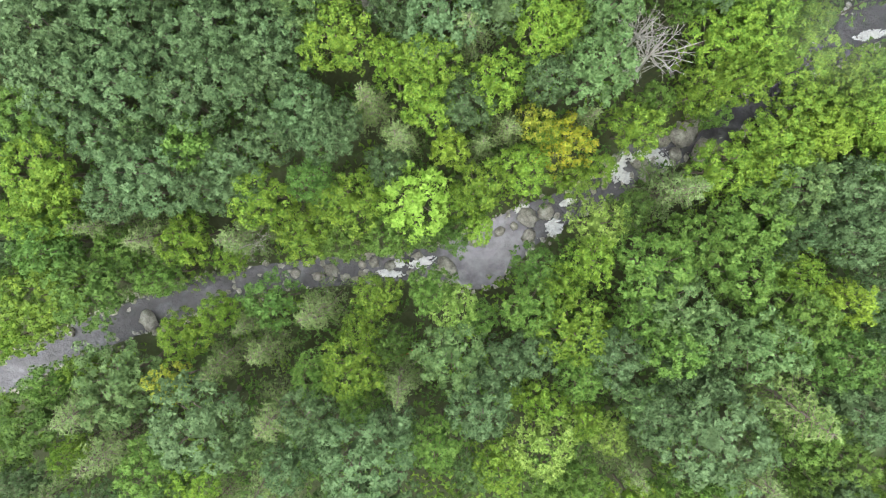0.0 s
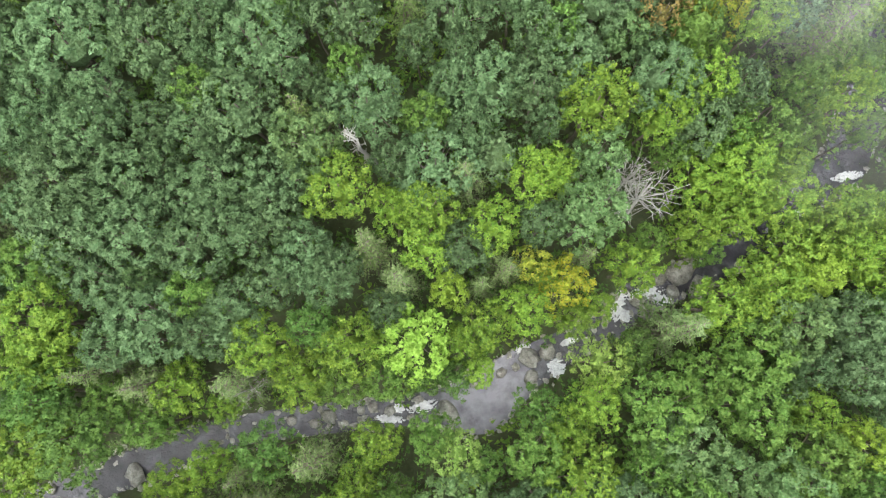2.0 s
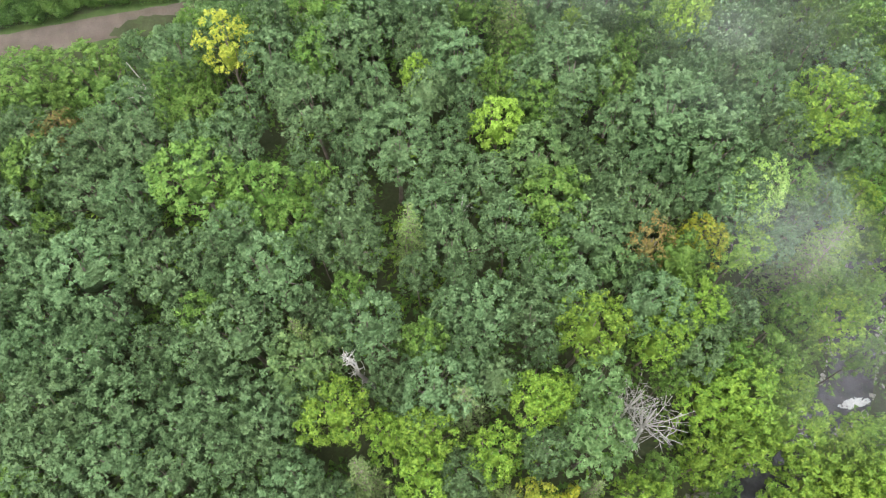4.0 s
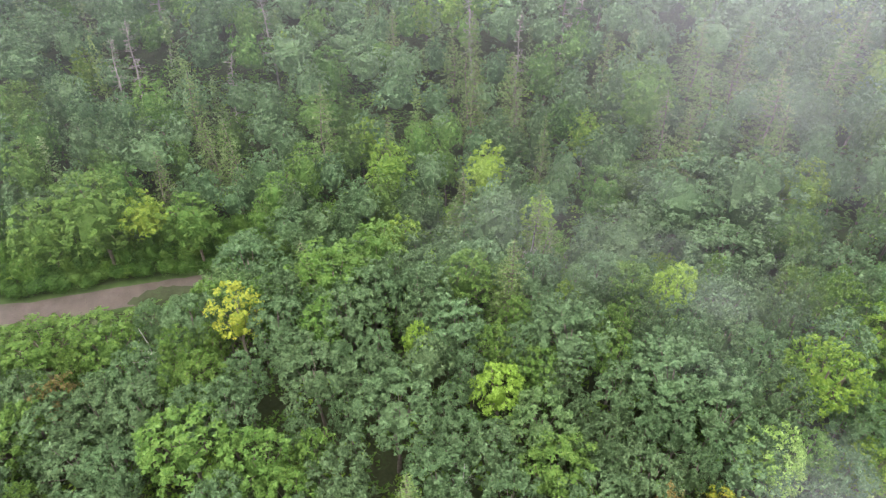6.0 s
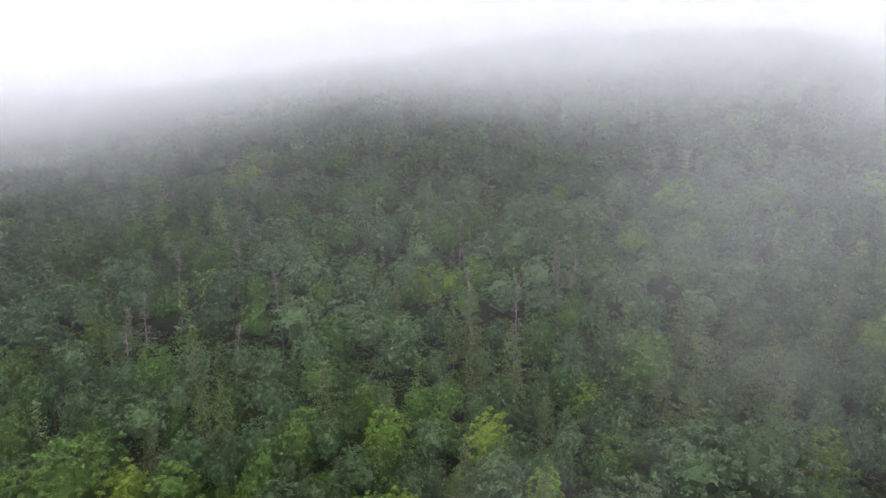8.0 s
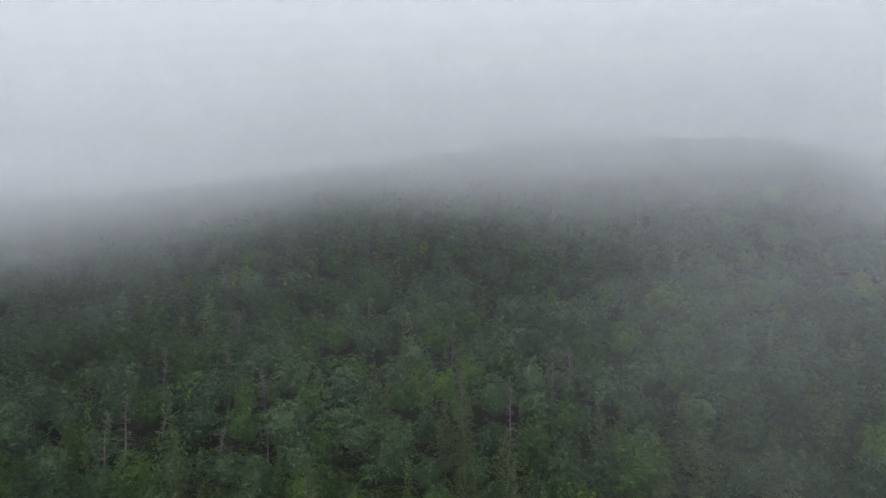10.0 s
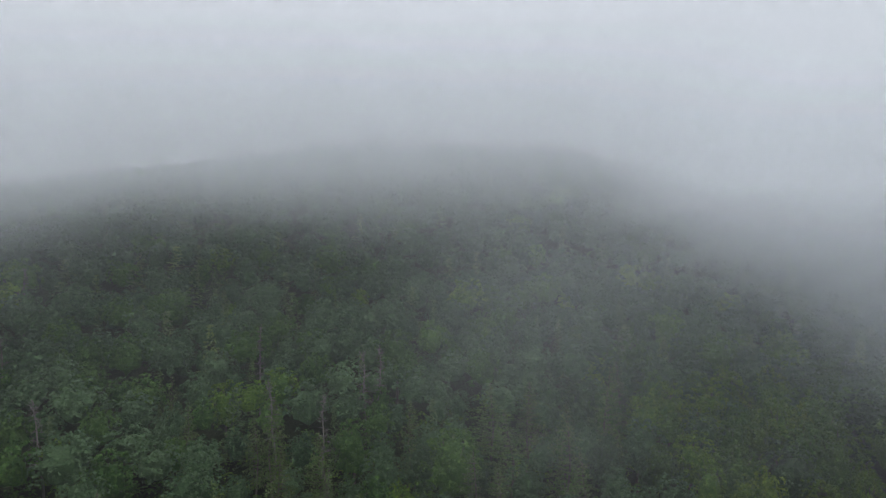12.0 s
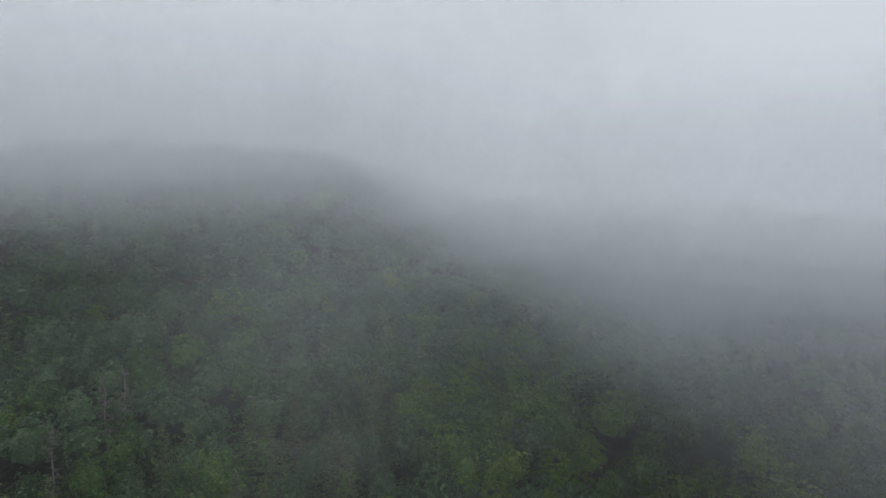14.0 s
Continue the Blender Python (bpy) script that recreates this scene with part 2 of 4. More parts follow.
def tubes(rows):
    """Tapered limbs: rows of (start, end, radius, end radius), bowed a little; six sides."""
    verts, faces = [], []
    for a, b, r0, r1 in rows:
        a, b = np.array(a, float), np.array(b, float)
        w = b - a
        w = w / max(np.linalg.norm(w), 1e-6)
        u = np.cross(w, (0.3, 0.9, 0.1) if abs(w[2]) > 0.7 else (0, 0, 1))
        u = u / np.linalg.norm(u)
        v = np.cross(w, u)
        base, sides = len(verts), 6 if r0 > 0.15 else 3
        for k, s in enumerate((0, 0.5, 1)):
            c = a + (b - a) * s + (u * 0.04 - v * 0.03) * np.linalg.norm(b - a) * (k == 1)
            r = r0 + (r1 - r0) * s
            for j in range(sides):
                g = 2 * math.pi * j / sides
                verts.append(c + r * (math.cos(g) * u + math.sin(g) * v))
        for k in range(2):
            for j in range(sides):
                faces.append((base + k * sides + j, base + k * sides + (j + 1) % sides, base + (k + 1) * sides + (j + 1) % sides, base + (k + 1) * sides + j))
    return np.array(verts), np.array(faces)


def lump(rng, cells, radius, centre, uneven=0.16):
    """The dense inside of a crown: an uneven rounded body of quads."""
    verts, faces, seen = [], [], {}

    def corner(p):
        if p not in seen:
            v = np.array(p, float) / cells * 2 - 1
            seen[p] = len(verts)
            verts.append(v / np.linalg.norm(v))
        return seen[p]

    for axis in range(3):
        for side in (0, cells):
            for i in range(cells):
                for j in range(cells):
                    ring = []
                    for a, b in ((i, j), (i + 1, j), (i + 1, j + 1), (i, j + 1)):
                        p = [a, b]
                        p.insert(axis, side)
                        ring.append(corner(tuple(p)))
                    faces.append(ring if side == 0 else ring[::-1])
    v = np.array(verts)
    v = v * (1 + uneven * rng.normal(0, 1, (len(v), 1)))
    return v * np.array(radius) + np.array(centre), np.array(faces)


def joined(*bodies):
    verts, faces, base = [], [], 0
    for v, f in bodies:
        if f.shape[1] == 4:
            f = np.concatenate([f[:, :3], f[:, (0, 2, 3)]])
        verts.append(v)
        faces.append(f + base)
        base += len(v)
    return np.concatenate(verts), np.concatenate(faces)


def far_crown(seed, wide, count, length, heads=34, dome=0.31, cells=4, low=-0.5):
    """A crown for the farther woods: leaves laid over rounded heads of foliage, with creases between, round a dense inside."""
    rng = np.random.default_rng(seed)
    half = TALL * dome
    middle = TALL - half * 1.05
    k = np.arange(heads) + 0.5
    up, turn = 1 - 2 * k / heads, k * 2.39996 + rng.uniform(0, 6.28)
    flat = np.sqrt(1 - up * up)
    head = unit(np.stack([flat * np.cos(turn), flat * np.sin(turn), up], 1) + rng.normal(0, 0.12, (heads, 3)))
    reach = 0.36 * math.sqrt(30 / heads) * rng.uniform(0.85, 1.25, heads)
    tall = rng.uniform(0.8, 1.15, heads)
    phase = rng.uniform(0, 6)

    def radius(v):
        away = np.arccos(np.clip(v @ head.T, -1, 1)) / reach
        bulge = np.sqrt(np.maximum(1 - away ** 2, 0)) * 0.32 * tall
        return 0.7 * (1 + 0.1 * np.sin(2 * np.arctan2(v[:, 1], v[:, 0]) + phase)) + bulge.max(1), bulge.argmax(1)

    size = np.array([wide, wide, half])
    v = unit(rng.normal(0, 1, (count * 2, 3)) + (0, 0, 0.25))
    v = v[v[:, 2] > low][:count]
    r, which = radius(v)
    at = v * (r * rng.uniform(0.93, 1.05, len(v)))[:, None]
    facing = unit(at - head[which] * 0.72) + (0, 0, 0.15)
    blades = leaves(rng, at * size + (0, 0, middle), facing, length, length * 0.8, loose=0.4)
    cv, cf = lump(rng, cells, (1, 1, 1), (0, 0, 0), 0.0)
    cv = unit(cv)
    body = cv * (radius(cv)[0] * 0.84)[:, None] * size + (0, 0, middle)
    return joined(blades, (body, cf))


# ---- trees: models of unit kinds, 18 m tall ----
TALL = 18.0


def round_crown(rng, wide, clumps, each, length, width, spread=0.33, low=-0.3, loose=0.4, core=2, dome=0.33, body=0.42):
    """Boughs of leaves over an uneven dome; returns leaf arrays and the bough centres."""
    k = np.arange(clumps) + 0.5
    up = 1 - (1 - low) * k / clumps
    turn = k * 2.39996 + rng.uniform(0, 6.28)
    flat = np.sqrt(np.maximum(1 - up * up, 0))
    lobes = 1 + 0.14 * np.sin(3 * turn + rng.uniform(0, 6)) * flat + rng.normal(0, 0.1, clumps)
    way = np.stack([flat * np.cos(turn), flat * np.sin(turn), up], 1)
    half = TALL * dome
    middle = TALL - half * 1.05
    centre = way * lobes[:, None] * np.array([wide, wide, half]) * 0.8 + rng.normal(0, 0.075 * wide, (clumps, 3)) + (0, 0, middle)
    size = wide * spread * rng.uniform(0.7, 1.3, clumps)
    which = np.repeat(np.arange(clumps), each)
    out = unit(rng.normal(0, 1, (len(which), 3)) + way[which] * 0.55 + (0, 0, 0.75))
    at = centre[which] + out * (size[which] * rng.uniform(0.7, 1.08, len(which)))[:, None] * (1, 1, 0.85)
    blades = leaves(rng, at, out + (0, 0, 0.1), length, width, loose=loose)
    if not core:
        return *blades, centre
    inside = lump(rng, core, (wide * body, wide * body, half * (body + 0.03)), (0, 0, middle - (0.25 - 0.25 * body) * half), 0.13)
    verts, faces = joined(blades, inside)
    return verts, faces, centre


def broadleaf(seed, wide, clumps, each, length, width, spread=0.33, low=-0.3, loose=0.46, core=3, dome=0.31, body=0.32):
    rng = np.random.default_rng(seed)
    verts, faces, centre = round_crown(rng, wide, clumps, each, length, width, spread, low, loose, core, dome, body)
    rows, fork = [((0, 0, -1), (0.1, -0.1, TALL * 0.42), 0.26, 0.18), ((0.1, -0.1, TALL * 0.42), (0, 0.1, TALL * 0.8), 0.18, 0.07)], (0.1, -0.1, TALL * 0.4)
    for c in centre[rng.permutation(len(centre))[:7]]:
        rows.append((np.array(fork) + (0, 0, rng.uniform(0, 4)), c, 0.1, 0.03))
    return (verts, faces), tubes(rows)


def needle_tree(seed, wide, tiers, each, length, width, droop=0.2):
    """A conifer: whorls of boughs along a straight stem, feathery with sprays."""
    rng = np.random.default_rng(seed)
    rows, ats, faces_up = [((0, 0, -1), (0, 0, TALL * 1.08), 0.24, 0.02)], [], []
    for i in range(tiers):
        s = (i + 0.5) / tiers
        z = TALL * (0.22 + 0.84 * s)
        reach = wide * (1 - s) ** 0.75 * rng.uniform(0.8, 1.15) + 0.25
        count = 5 if s < 0.7 else 4
        for j in range(count):
            g = 2 * math.pi * (j / count + rng.uniform(-0.07, 0.07)) + i * 1.9
            tip = np.array([math.cos(g) * reach, math.sin(g) * reach, z - reach * droop + rng.normal(0, 0.15)])
            rows.append(((0, 0, z), tip, 0.05, 0.012))
            m = max(4, int(0.75 * each * reach / wide))
            u = rng.uniform(0.15, 1.05, m)
            side = np.array([-math.sin(g), math.cos(g), 0])
            off = rng.normal(0, 1, m) * reach * 0.2 * (1.15 - u)
            at = np.array([0, 0, z]) + (tip - (0, 0, z)) * u[:, None] + side * off[:, None] + rng.normal(0, 0.05 + 0.16 * length, (m, 3))
            ats.append(at)
            faces_up.append(np.tile((0, 0, 1.0), (m, 1)))
    verts, faces = leaves(rng, np.concatenate(ats), np.concatenate(faces_up), length, width, 0.1)
    return (verts, faces), tubes(rows)


def dead_tree(seed, wide, boughs, tall=TALL, spreading=False):
    """A standing dead tree: bare stem, broken boughs and twigs."""
    rng = np.random.default_rng(seed)
    rows = [((0, 0, -1), (0, 0, tall * 0.55), 0.24, 0.17), ((0, 0, tall * 0.55), (0.2, 0.1, tall), 0.17, 0.04)]
    for i in range(boughs):
        s = rng.uniform(0.4, 0.98)
        g = i * 2.4 + rng.uniform(-0.4, 0.4)
        reach = wide * (rng.uniform(0.6, 1.1) if spreading else (1.15 - s) * 1.5 * rng.uniform(0.5, 1.1))
        a = np.array([0, 0, tall * (0.35 + 0.3 * s if spreading else s)])
        b = a + (math.cos(g) * reach, math.sin(g) * reach, reach * (rng.uniform(0.5, 1.1) if spreading else -0.1))
        rows.append((a, b, 0.085 if spreading else 0.075, 0.025))
        for _ in range(7 if spreading else 3):
            u = rng.uniform(0.3, 1)
            c = a + (b - a) * u
            d = c + rng.normal(0, 0.34 * wide * (1 - 0.5 * u), 3) + (0, 0, 0.3)
            rows.append((c, d, 0.035, 0.012))
            if spreading:
                rows.append((c + (d - c) * 0.6, d + rng.normal(0, 0.5, 3), 0.025, 0.01))
    return tubes(rows)


WORDS = {
    "oak": ("oak_tree", "full-grown oak with dense grey-green billowing crown"),
    "maple": ("maple_tree", "leafy maple with fresh mid-green rounded crown"),
    "birch": ("birch_tree", "yellow-green birch with a loose uneven crown"),
    "lime": ("linden_tree", "bright lime-green linden standing out of the canopy"),
    "gold": ("yellow_maple_tree", "small maple already turned golden yellow"),
    "turning": ("turning_maple_tree", "maple turning from green to orange-yellow"),
    "rusty": ("rusty_maple_tree", "thin maple with rusty brown early autumn leaves"),
    "pale": ("hemlock_tree", "pale olive hemlock with thin feathery boughs"),
    "poplar": ("poplar_tree", "light green poplar with small soft leaves"),
    "ash": ("ash_tree", "blue-green ash with clumps of dense foliage"),
    "shady": ("beech_tree", "dark green beech in the shade of its neighbours"),
    "pine": ("pine_tree", "tall yellow-green pine with layered feathery boughs"),
}
MODELS, SMALL, EDGE = {}, {}, {}


def model_set(kind, near, far, edge=False):
    roots = []
    SMALL[kind] = far
    name, label = WORDS[kind]
    for (verts, faces), (tv, tf) in near:
        root = tagged(new(name), label, "tree", "trees of the wooded valley")
        part("crown", quad_mesh("crown", verts, faces), LEAF[kind], root)
        part("trunk", quad_mesh("trunk", tv, tf, smooth=True), BARK, root)
        roots.append(root)
    if edge:
        return roots
    MODELS[kind] = roots


for number, (kind, wide, clumps, each, length, width, spread) in enumerate([
        ("oak", 4.3, 92, 28, 0.42, 0.34, 0.148), ("maple", 4.1, 84, 29, 0.42, 0.32, 0.155), ("birch", 3.9, 88, 28, 0.38, 0.28, 0.15),
        ("lime", 3.9, 72, 32, 0.44, 0.33, 0.17), ("gold", 3.4, 44, 26, 0.42, 0.3, 0.19), ("turning", 3.8, 66, 28, 0.38, 0.28, 0.17),
        ("rusty", 3.6, 46, 24, 0.38, 0.28, 0.19), ("poplar", 3.8, 88, 24, 0.36, 0.25, 0.155), ("ash", 4.2, 86, 28, 0.42, 0.33, 0.15),
        ("shady", 4.0, 74, 27, 0.42, 0.32, 0.165)]):
    count = 4 if kind in ("oak", "maple", "birch") else 2
    near = [broadleaf(100 * number + i, wide, clumps, each, length, width, spread, -0.35) for i in range(count)]
    far = [[broadleaf(100 * number + 50 + i, wide, 34, 19, 0.66, 0.54, 0.26, -0.45, 0.3, 3, 0.26, 0.6)[0] for i in range(4)],
           [broadleaf(100 * number + 60 + i, wide, 24, 12, 0.98, 0.78, 0.3, -0.4, 0.3, 3, 0.26, 0.62)[0] for i in range(4)]]
    model_set(kind, near, far)
    skirted = []
    for i in range(2):
        skirted.append(broadleaf(100 * number + 85 + i, wide, 78, 26, 0.46, 0.37, 0.2, -0.8, 0.32, 3, 0.38, 0.6))
    EDGE[kind] = model_set(kind, skirted, far, True)
for number, (kind, wide, tiers, each, length, width, droop) in enumerate([("pale", 3.6, 17, 46, 0.5, 0.17, 0.2), ("pine", 3.8, 19, 46, 0.55, 0.17, -0.05)]):
    near = [needle_tree(2000 + 10 * number + i, wide, tiers, each, length, width, droop) for i in range(3)]
    far = [[needle_tree(2050 + 10 * number + i, wide * 0.8, 17, 11, 0.95, 0.42, droop + 0.15)[0] for i in range(2)],
           [needle_tree(2060 + 10 * number + i, wide * 0.8, 13, 7, 1.2, 0.6, droop + 0.15)[0] for i in range(2)]]
    model_set(kind, near, far)

SHRUBS = [broadleaf(900 + i, 4.0, 13, 5, 1.3, 0.95, 0.36, 0.0, 0.45, 0)[0] for i in range(4)]

SNAG = tagged(new("dead_conifer"), "grey bare dead conifer with short broken boughs", "dead tree", "dead trees among the woods")
part("trunk", quad_mesh("trunk", *dead_tree(31, 2.1, 46), smooth=True), TWIGS, SNAG)
BLEACHED = tagged(new("bleached_tree"), "bleached dead tree with a spray of bare branches", "dead tree", "dead trees among the woods")
part("trunk", quad_mesh("trunk", *dead_tree(37, 4.4, 13, 15.5, True), smooth=True), DEADWOOD, BLEACHED)

CROOKED = tagged(new("crooked_snag"), "pale crooked dead tree with few broken limbs", "dead tree", "dead trees among the woods")
part("trunk", quad_mesh("trunk", *dead_tree(43, 2.6, 6, 14.5, True), smooth=True), DEADWOOD, CROOKED)

SPIKE = tagged(new("bleached_conifer"), "bleached white dead conifer with short bare boughs", "dead tree", "dead trees among the woods")
part("trunk", quad_mesh("trunk", *dead_tree(47, 1.15, 22), smooth=True), DEADWOOD, SPIKE)

# ---- where the trees stand: x, y, crown radius ----
OAKS = [(-42.4, 17.2, 4.7), (-35.9, 18.0, 4.6), (-41.5, 12.1, 4.7), (-35.7, 13.4, 4.2), (-39.4, 7.2, 3.9), (-29.6, 17.0, 3.8), (-24.8, 18.2, 3.7), (-19.4, 18.9, 4.0), (-30.1, 11.2, 4.1), (-25.2, 13.1, 3.7), (-20.3, 14.3, 4.0), (-16.7, 10.2, 3.9), (-11.8, 8.8, 2.9), (-14.4, 7.2, 3.2), (-24.8, 4.1, 4.1), (-34.3, 2.7, 4.6), (-38.3, 0.8, 3.3), (-27.8, 0.9, 3.1), (-19.4, 7.2, 3.3), (47.8, 2.3, 3.9), (48.1, -3.5, 3.9), (20.5, -18.2, 3.8), (-28.8, -26.2, 6.0), (6.3, -19.5, 3.8), (10.6, -19.0, 3.1), (32.1, -27.6, 6.5), (25.6, -25.7, 3.6), (4.3, -25.2, 4.0), (-9.4, -30.2, 5.6), (31.5, 90.3, 9.5)]
OAKS_MORE = [(43.9, 96.5, 7.8), (55.0, 94.6, 7.9), (7.9, 94.0, 6.3), (-33.6, 81.9, 6.6), (-6.2, 50.6, 5.5), (-16.7, 54.9, 5.0), (17.0, 61.1, 5.6), (29.5, 54.6, 5.9), (2.9, 64.6, 4.9), (-13.2, 65.4, 4.9), (-38.1, 50.7, 4.9), (18.0, 38.4, 5.0), (7.9, 39.2, 3.8), (-11.0, 36.2, 4.1), (-44.0, 34.6, 6.0), (-33.8, 33.8, 4.4), (-19.9, 33.5, 4.9), (-55.4, 41.2, 5.3), (33.4, 48.8, 4.7), (46.9, 81.9, 7.2), (-76.1, 262.5, 7.3)]
MAPLES = [(-28.9, 5.9, 3.4), (-40.9, -6.6, 3.1), (-35.6, -9.6, 2.6), (-13.0, -4.6, 3.1), (-6.6, -4.2, 3.2), (32.5, 11.2, 3.3), (25.1, -7.7, 4.7), (29.5, -4.4, 3.5), (35.8, -1.7, 4.4), (35.4, -8.2, 4.4), (9.6, -13.4, 3.4), (-1.9, -10.7, 3.1), (-50.2, -23.4, 4.2), (-0.3, -28.9, 3.4), (-35.2, -32.0, 4.2), (-30.4, 44.6, 5.7), (-21.8, 43.6, 4.3), (-60.6, 65.2, 6.1), (-50.0, 64.9, 5.7), (-17.8, 75.9, 6.3), (-10.1, 88.0, 5.5), (-56.0, 51.1, 4.6), (-27.9, 109.7, 4.7), (41.0, 121.2, 6.2)]
BIRCHES = [(-46.1, 2.5, 4.5), (-45.6, -1.2, 3.8), (-49.8, -1.6, 3.9), (-32.1, -4.4, 3.3), (-49.5, -11.5, 4.9), (-52.1, -16.4, 3.3), (-11.6, 17.8, 4.2), (-6.2, 14.4, 2.9), (-11.7, 0.4, 3.7), (-18.0, -3.6, 3.8), (-1.9, 14.9, 3.5), (-1.9, 11.2, 3.2), (4.8, 13.4, 3.2), (4.0, 2.5, 3.3), (9.2, 3.9, 3.3), (14.8, 3.0, 3.0), (10.0, 19.1, 3.5), (13.0, 20.6, 2.9), (22.8, 9.2, 3.3), (31.1, 19.8, 4.3), (35.6, 20.5, 4.4), (35.7, 15.5, 3.7), (40.9, 20.1, 3.8), (37.4, 6.7, 4.0), (47.8, 15.2, 4.0), (47.3, 10.9, 3.5), (31.8, 4.1, 3.6), (17.4, -6.9, 3.1), (42.6, -7.5, 3.0), (16.1, -15.2, 4.5)]
BIRCHES_MORE = [(-8.0, -12.4, 3.1), (-9.9, -16.4, 2.5), (-28.7, -14.1, 3.3), (-32.6, -16.8, 3.4), (-11.1, -20.3, 4.1), (12.8, -24.0, 2.8), (62.9, 93.4, 4.5), (48.2, 54.0, 5.0), (28.7, 30.6, 3.6), (16.6, 26.9, 4.2), (37.2, 36.8, 3.0), (59.7, 62.8, 4.3), (-63.8, 95.6, 7.1), (-73.0, 94.0, 5.5), (-47.2, 97.8, 5.1), (-11.3, 112.0, 4.9), (-101.1, 167.6, 7.2), (-94.6, 170.0, 6.2), (-70.9, 165.1, 6.0), (-63.2, 162.7, 4.8), (39.5, 162.2, 5.4), (23.2, 133.7, 4.7), (-25.5, 135.6, 4.6), (-15.4, 156.8, 3.2)]
LIMES = [(-3.9, 1.1, 4.4), (1.3, 5.8, 2.3), (4.1, -2.7, 1.9), (43.0, 7.3, 3.2), (46.7, -11.4, 2.8), (-3.8, 61.4, 2.1), (7.3, 54.2, 3.4), (18.5, 99.9, 3.3), (33.5, 68.8, 3.2), (-1.8, 87.8, 2.0), (8.5, 110.6, 4.6), (-17.2, 119.0, 3.4), (-80.8, 138.0, 2.7), (-3.7, 154.8, 3.6)]
GOLD = [(9.8, 10.7, 2.2), (-33.5, -23.4, 2.6), (-28.5, 63.6, 3.8)]
TURNING = [(14.9, 6.8, 3.4), (31.4, 38.1, 3.3)]
RUSTY = [(25.6, 37.6, 3.0), (-54.0, 55.9, 3.9)]
PALE = [(-36.8, -5.2, 4.1), (-24.8, -4.7, 3.5), (-8.7, 10.8, 3.2), (-5.7, 7.4, 3.2), (3.4, 18.9, 3.2), (6.9, 9.4, 2.9), (4.2, 6.7, 2.6), (27.5, 1.4, 4.2), (-15.5, -13.9, 3.5), (-45.6, -26.5, 4.9), (-28.2, -20.0, 3.3), (-22.7, -19.2, 3.2), (-19.4, -25.9, 4.6), (-5.7, -22.1, 3.1), (-41.9, -31.0, 4.4)]
POPLARS = [(18.7, -2.6, 4.5), (1.5, -13.2, 3.1), (19.9, -27.9, 2.8), (11.5, -28.8, 4.0), (39.2, 42.9, 3.9)]
ASHES = [(16.9, 14.8, 4.4), (27.6, -11.9, 4.6), (40.6, 1.6, 4.3), (31.3, -15.3, 3.6), (-40.2, -21.7, 5.9), (0.3, -18.9, 4.2), (12.9, 49.8, 4.5)]
SHADY = [(-47.9, -5.2, 4.0), (-43.4, -10.4, 4.7), (10.9, -8.4, 3.1), (-21.0, -13.3, 3.6), (-52.0, -28.8, 4.3), (46.8, -18.0, 4.3)]
PINES = [(39.9, -21.8, 6.1), (-4.1, 39.1, 3.1), (10.0, 73.7, 3.7), (45.4, 36.0, 4.9), (-16.5, 26.3, 3.0), (-24.3, 118.7, 4.4), (5.9, 137.0, 4.5), (2.0, 138.9, 3.5), (15.1, 128.2, 4.6), (36.5, 133.1, 4.0), (54.3, 120.4, 5.1), (62.0, 127.3, 4.9), (-51.1, 121.2, 3.9), (54.0, 132.5, 4.8), (63.3, 113.5, 5.0), (-11.8, 146.5, 3.1), (76.1, 118.2, 5.3)]
SNAGS = [(-92.3, 207.6, 2.9), (-68.8, 154.8, 4.1), (-54.3, 160.0, 4.4), (-67.6, 133.6, 4.0), (-70.1, 127.4, 1.9), (-45.6, 125.4, 2.3), (-55.5, 175.4, 3.4), (-39.6, 144.8, 2.3), (6.4, 143.6, 2.2), (16.8, 137.7, 1.9), (28.1, 149.9, 2.3), (31.8, 149.7, 2.0), (-69.5, 210.1, 2.4), (4.1, 166.2, 1.8), (-65.3, 227.7, 2.1)]
BARE = [(24.9, 17.0, 4.3), (22.2, 19.5, 2.1), (-24.5, -5.3, 2.2), (2.2, 43.5, 1.7), (15.4, 92.0, 2.3), (-42.9, 64.6, 2.4)]
WHITE = [(-9.2, 23.2, 2.0)]

LEANING = [(37.6, 6.6, 4.4), (41.8, 9.4, 4.8), (46.0, 12.6, 4.4), (33.4, 14.6, 3.4), (39.8, 17.2, 4.2)]  # birches whose crowns close over the stream

NATURAL = {"oak": 4.2, "maple": 4.0, "birch": 3.9, "lime": 3.9, "gold": 3.4, "turning": 3.8, "rusty": 3.6, "pale": 3.6, "poplar": 3.8, "ash": 4.1, "shady": 4.0, "pine": 3.8}
planted = []  # x, y, radius
rng = np.random.default_rng(5)


def road_middle(x):
    return float(np.interp(x, [-200, -120, -76, -58, -47, -30, 0, 60], [73, 79, 87, 91, 94, 97, 99.5, 101]))


def on_road(x, y):
    return x < 60 and abs(y - road_middle(x)) < (4.4 if x < -36 else 1.5)


def open_side(x, y, r):
    """Low growth only on the near side of the road, where the canopy opens and the track lies bare."""
    return -84 < x < -36 and 0 < road_middle(x) - y < 20 + 0.4 * r


def over_water(x, y):
    """How far the crown of a tree at x, y stands from the middle of the stream, seen from high above."""
    k = EYE / (EYE - 14 - float(ground_height(x, y)))
    d, half = stream_near(x * k, y * k)
    return float(d) / k, float(half) / k


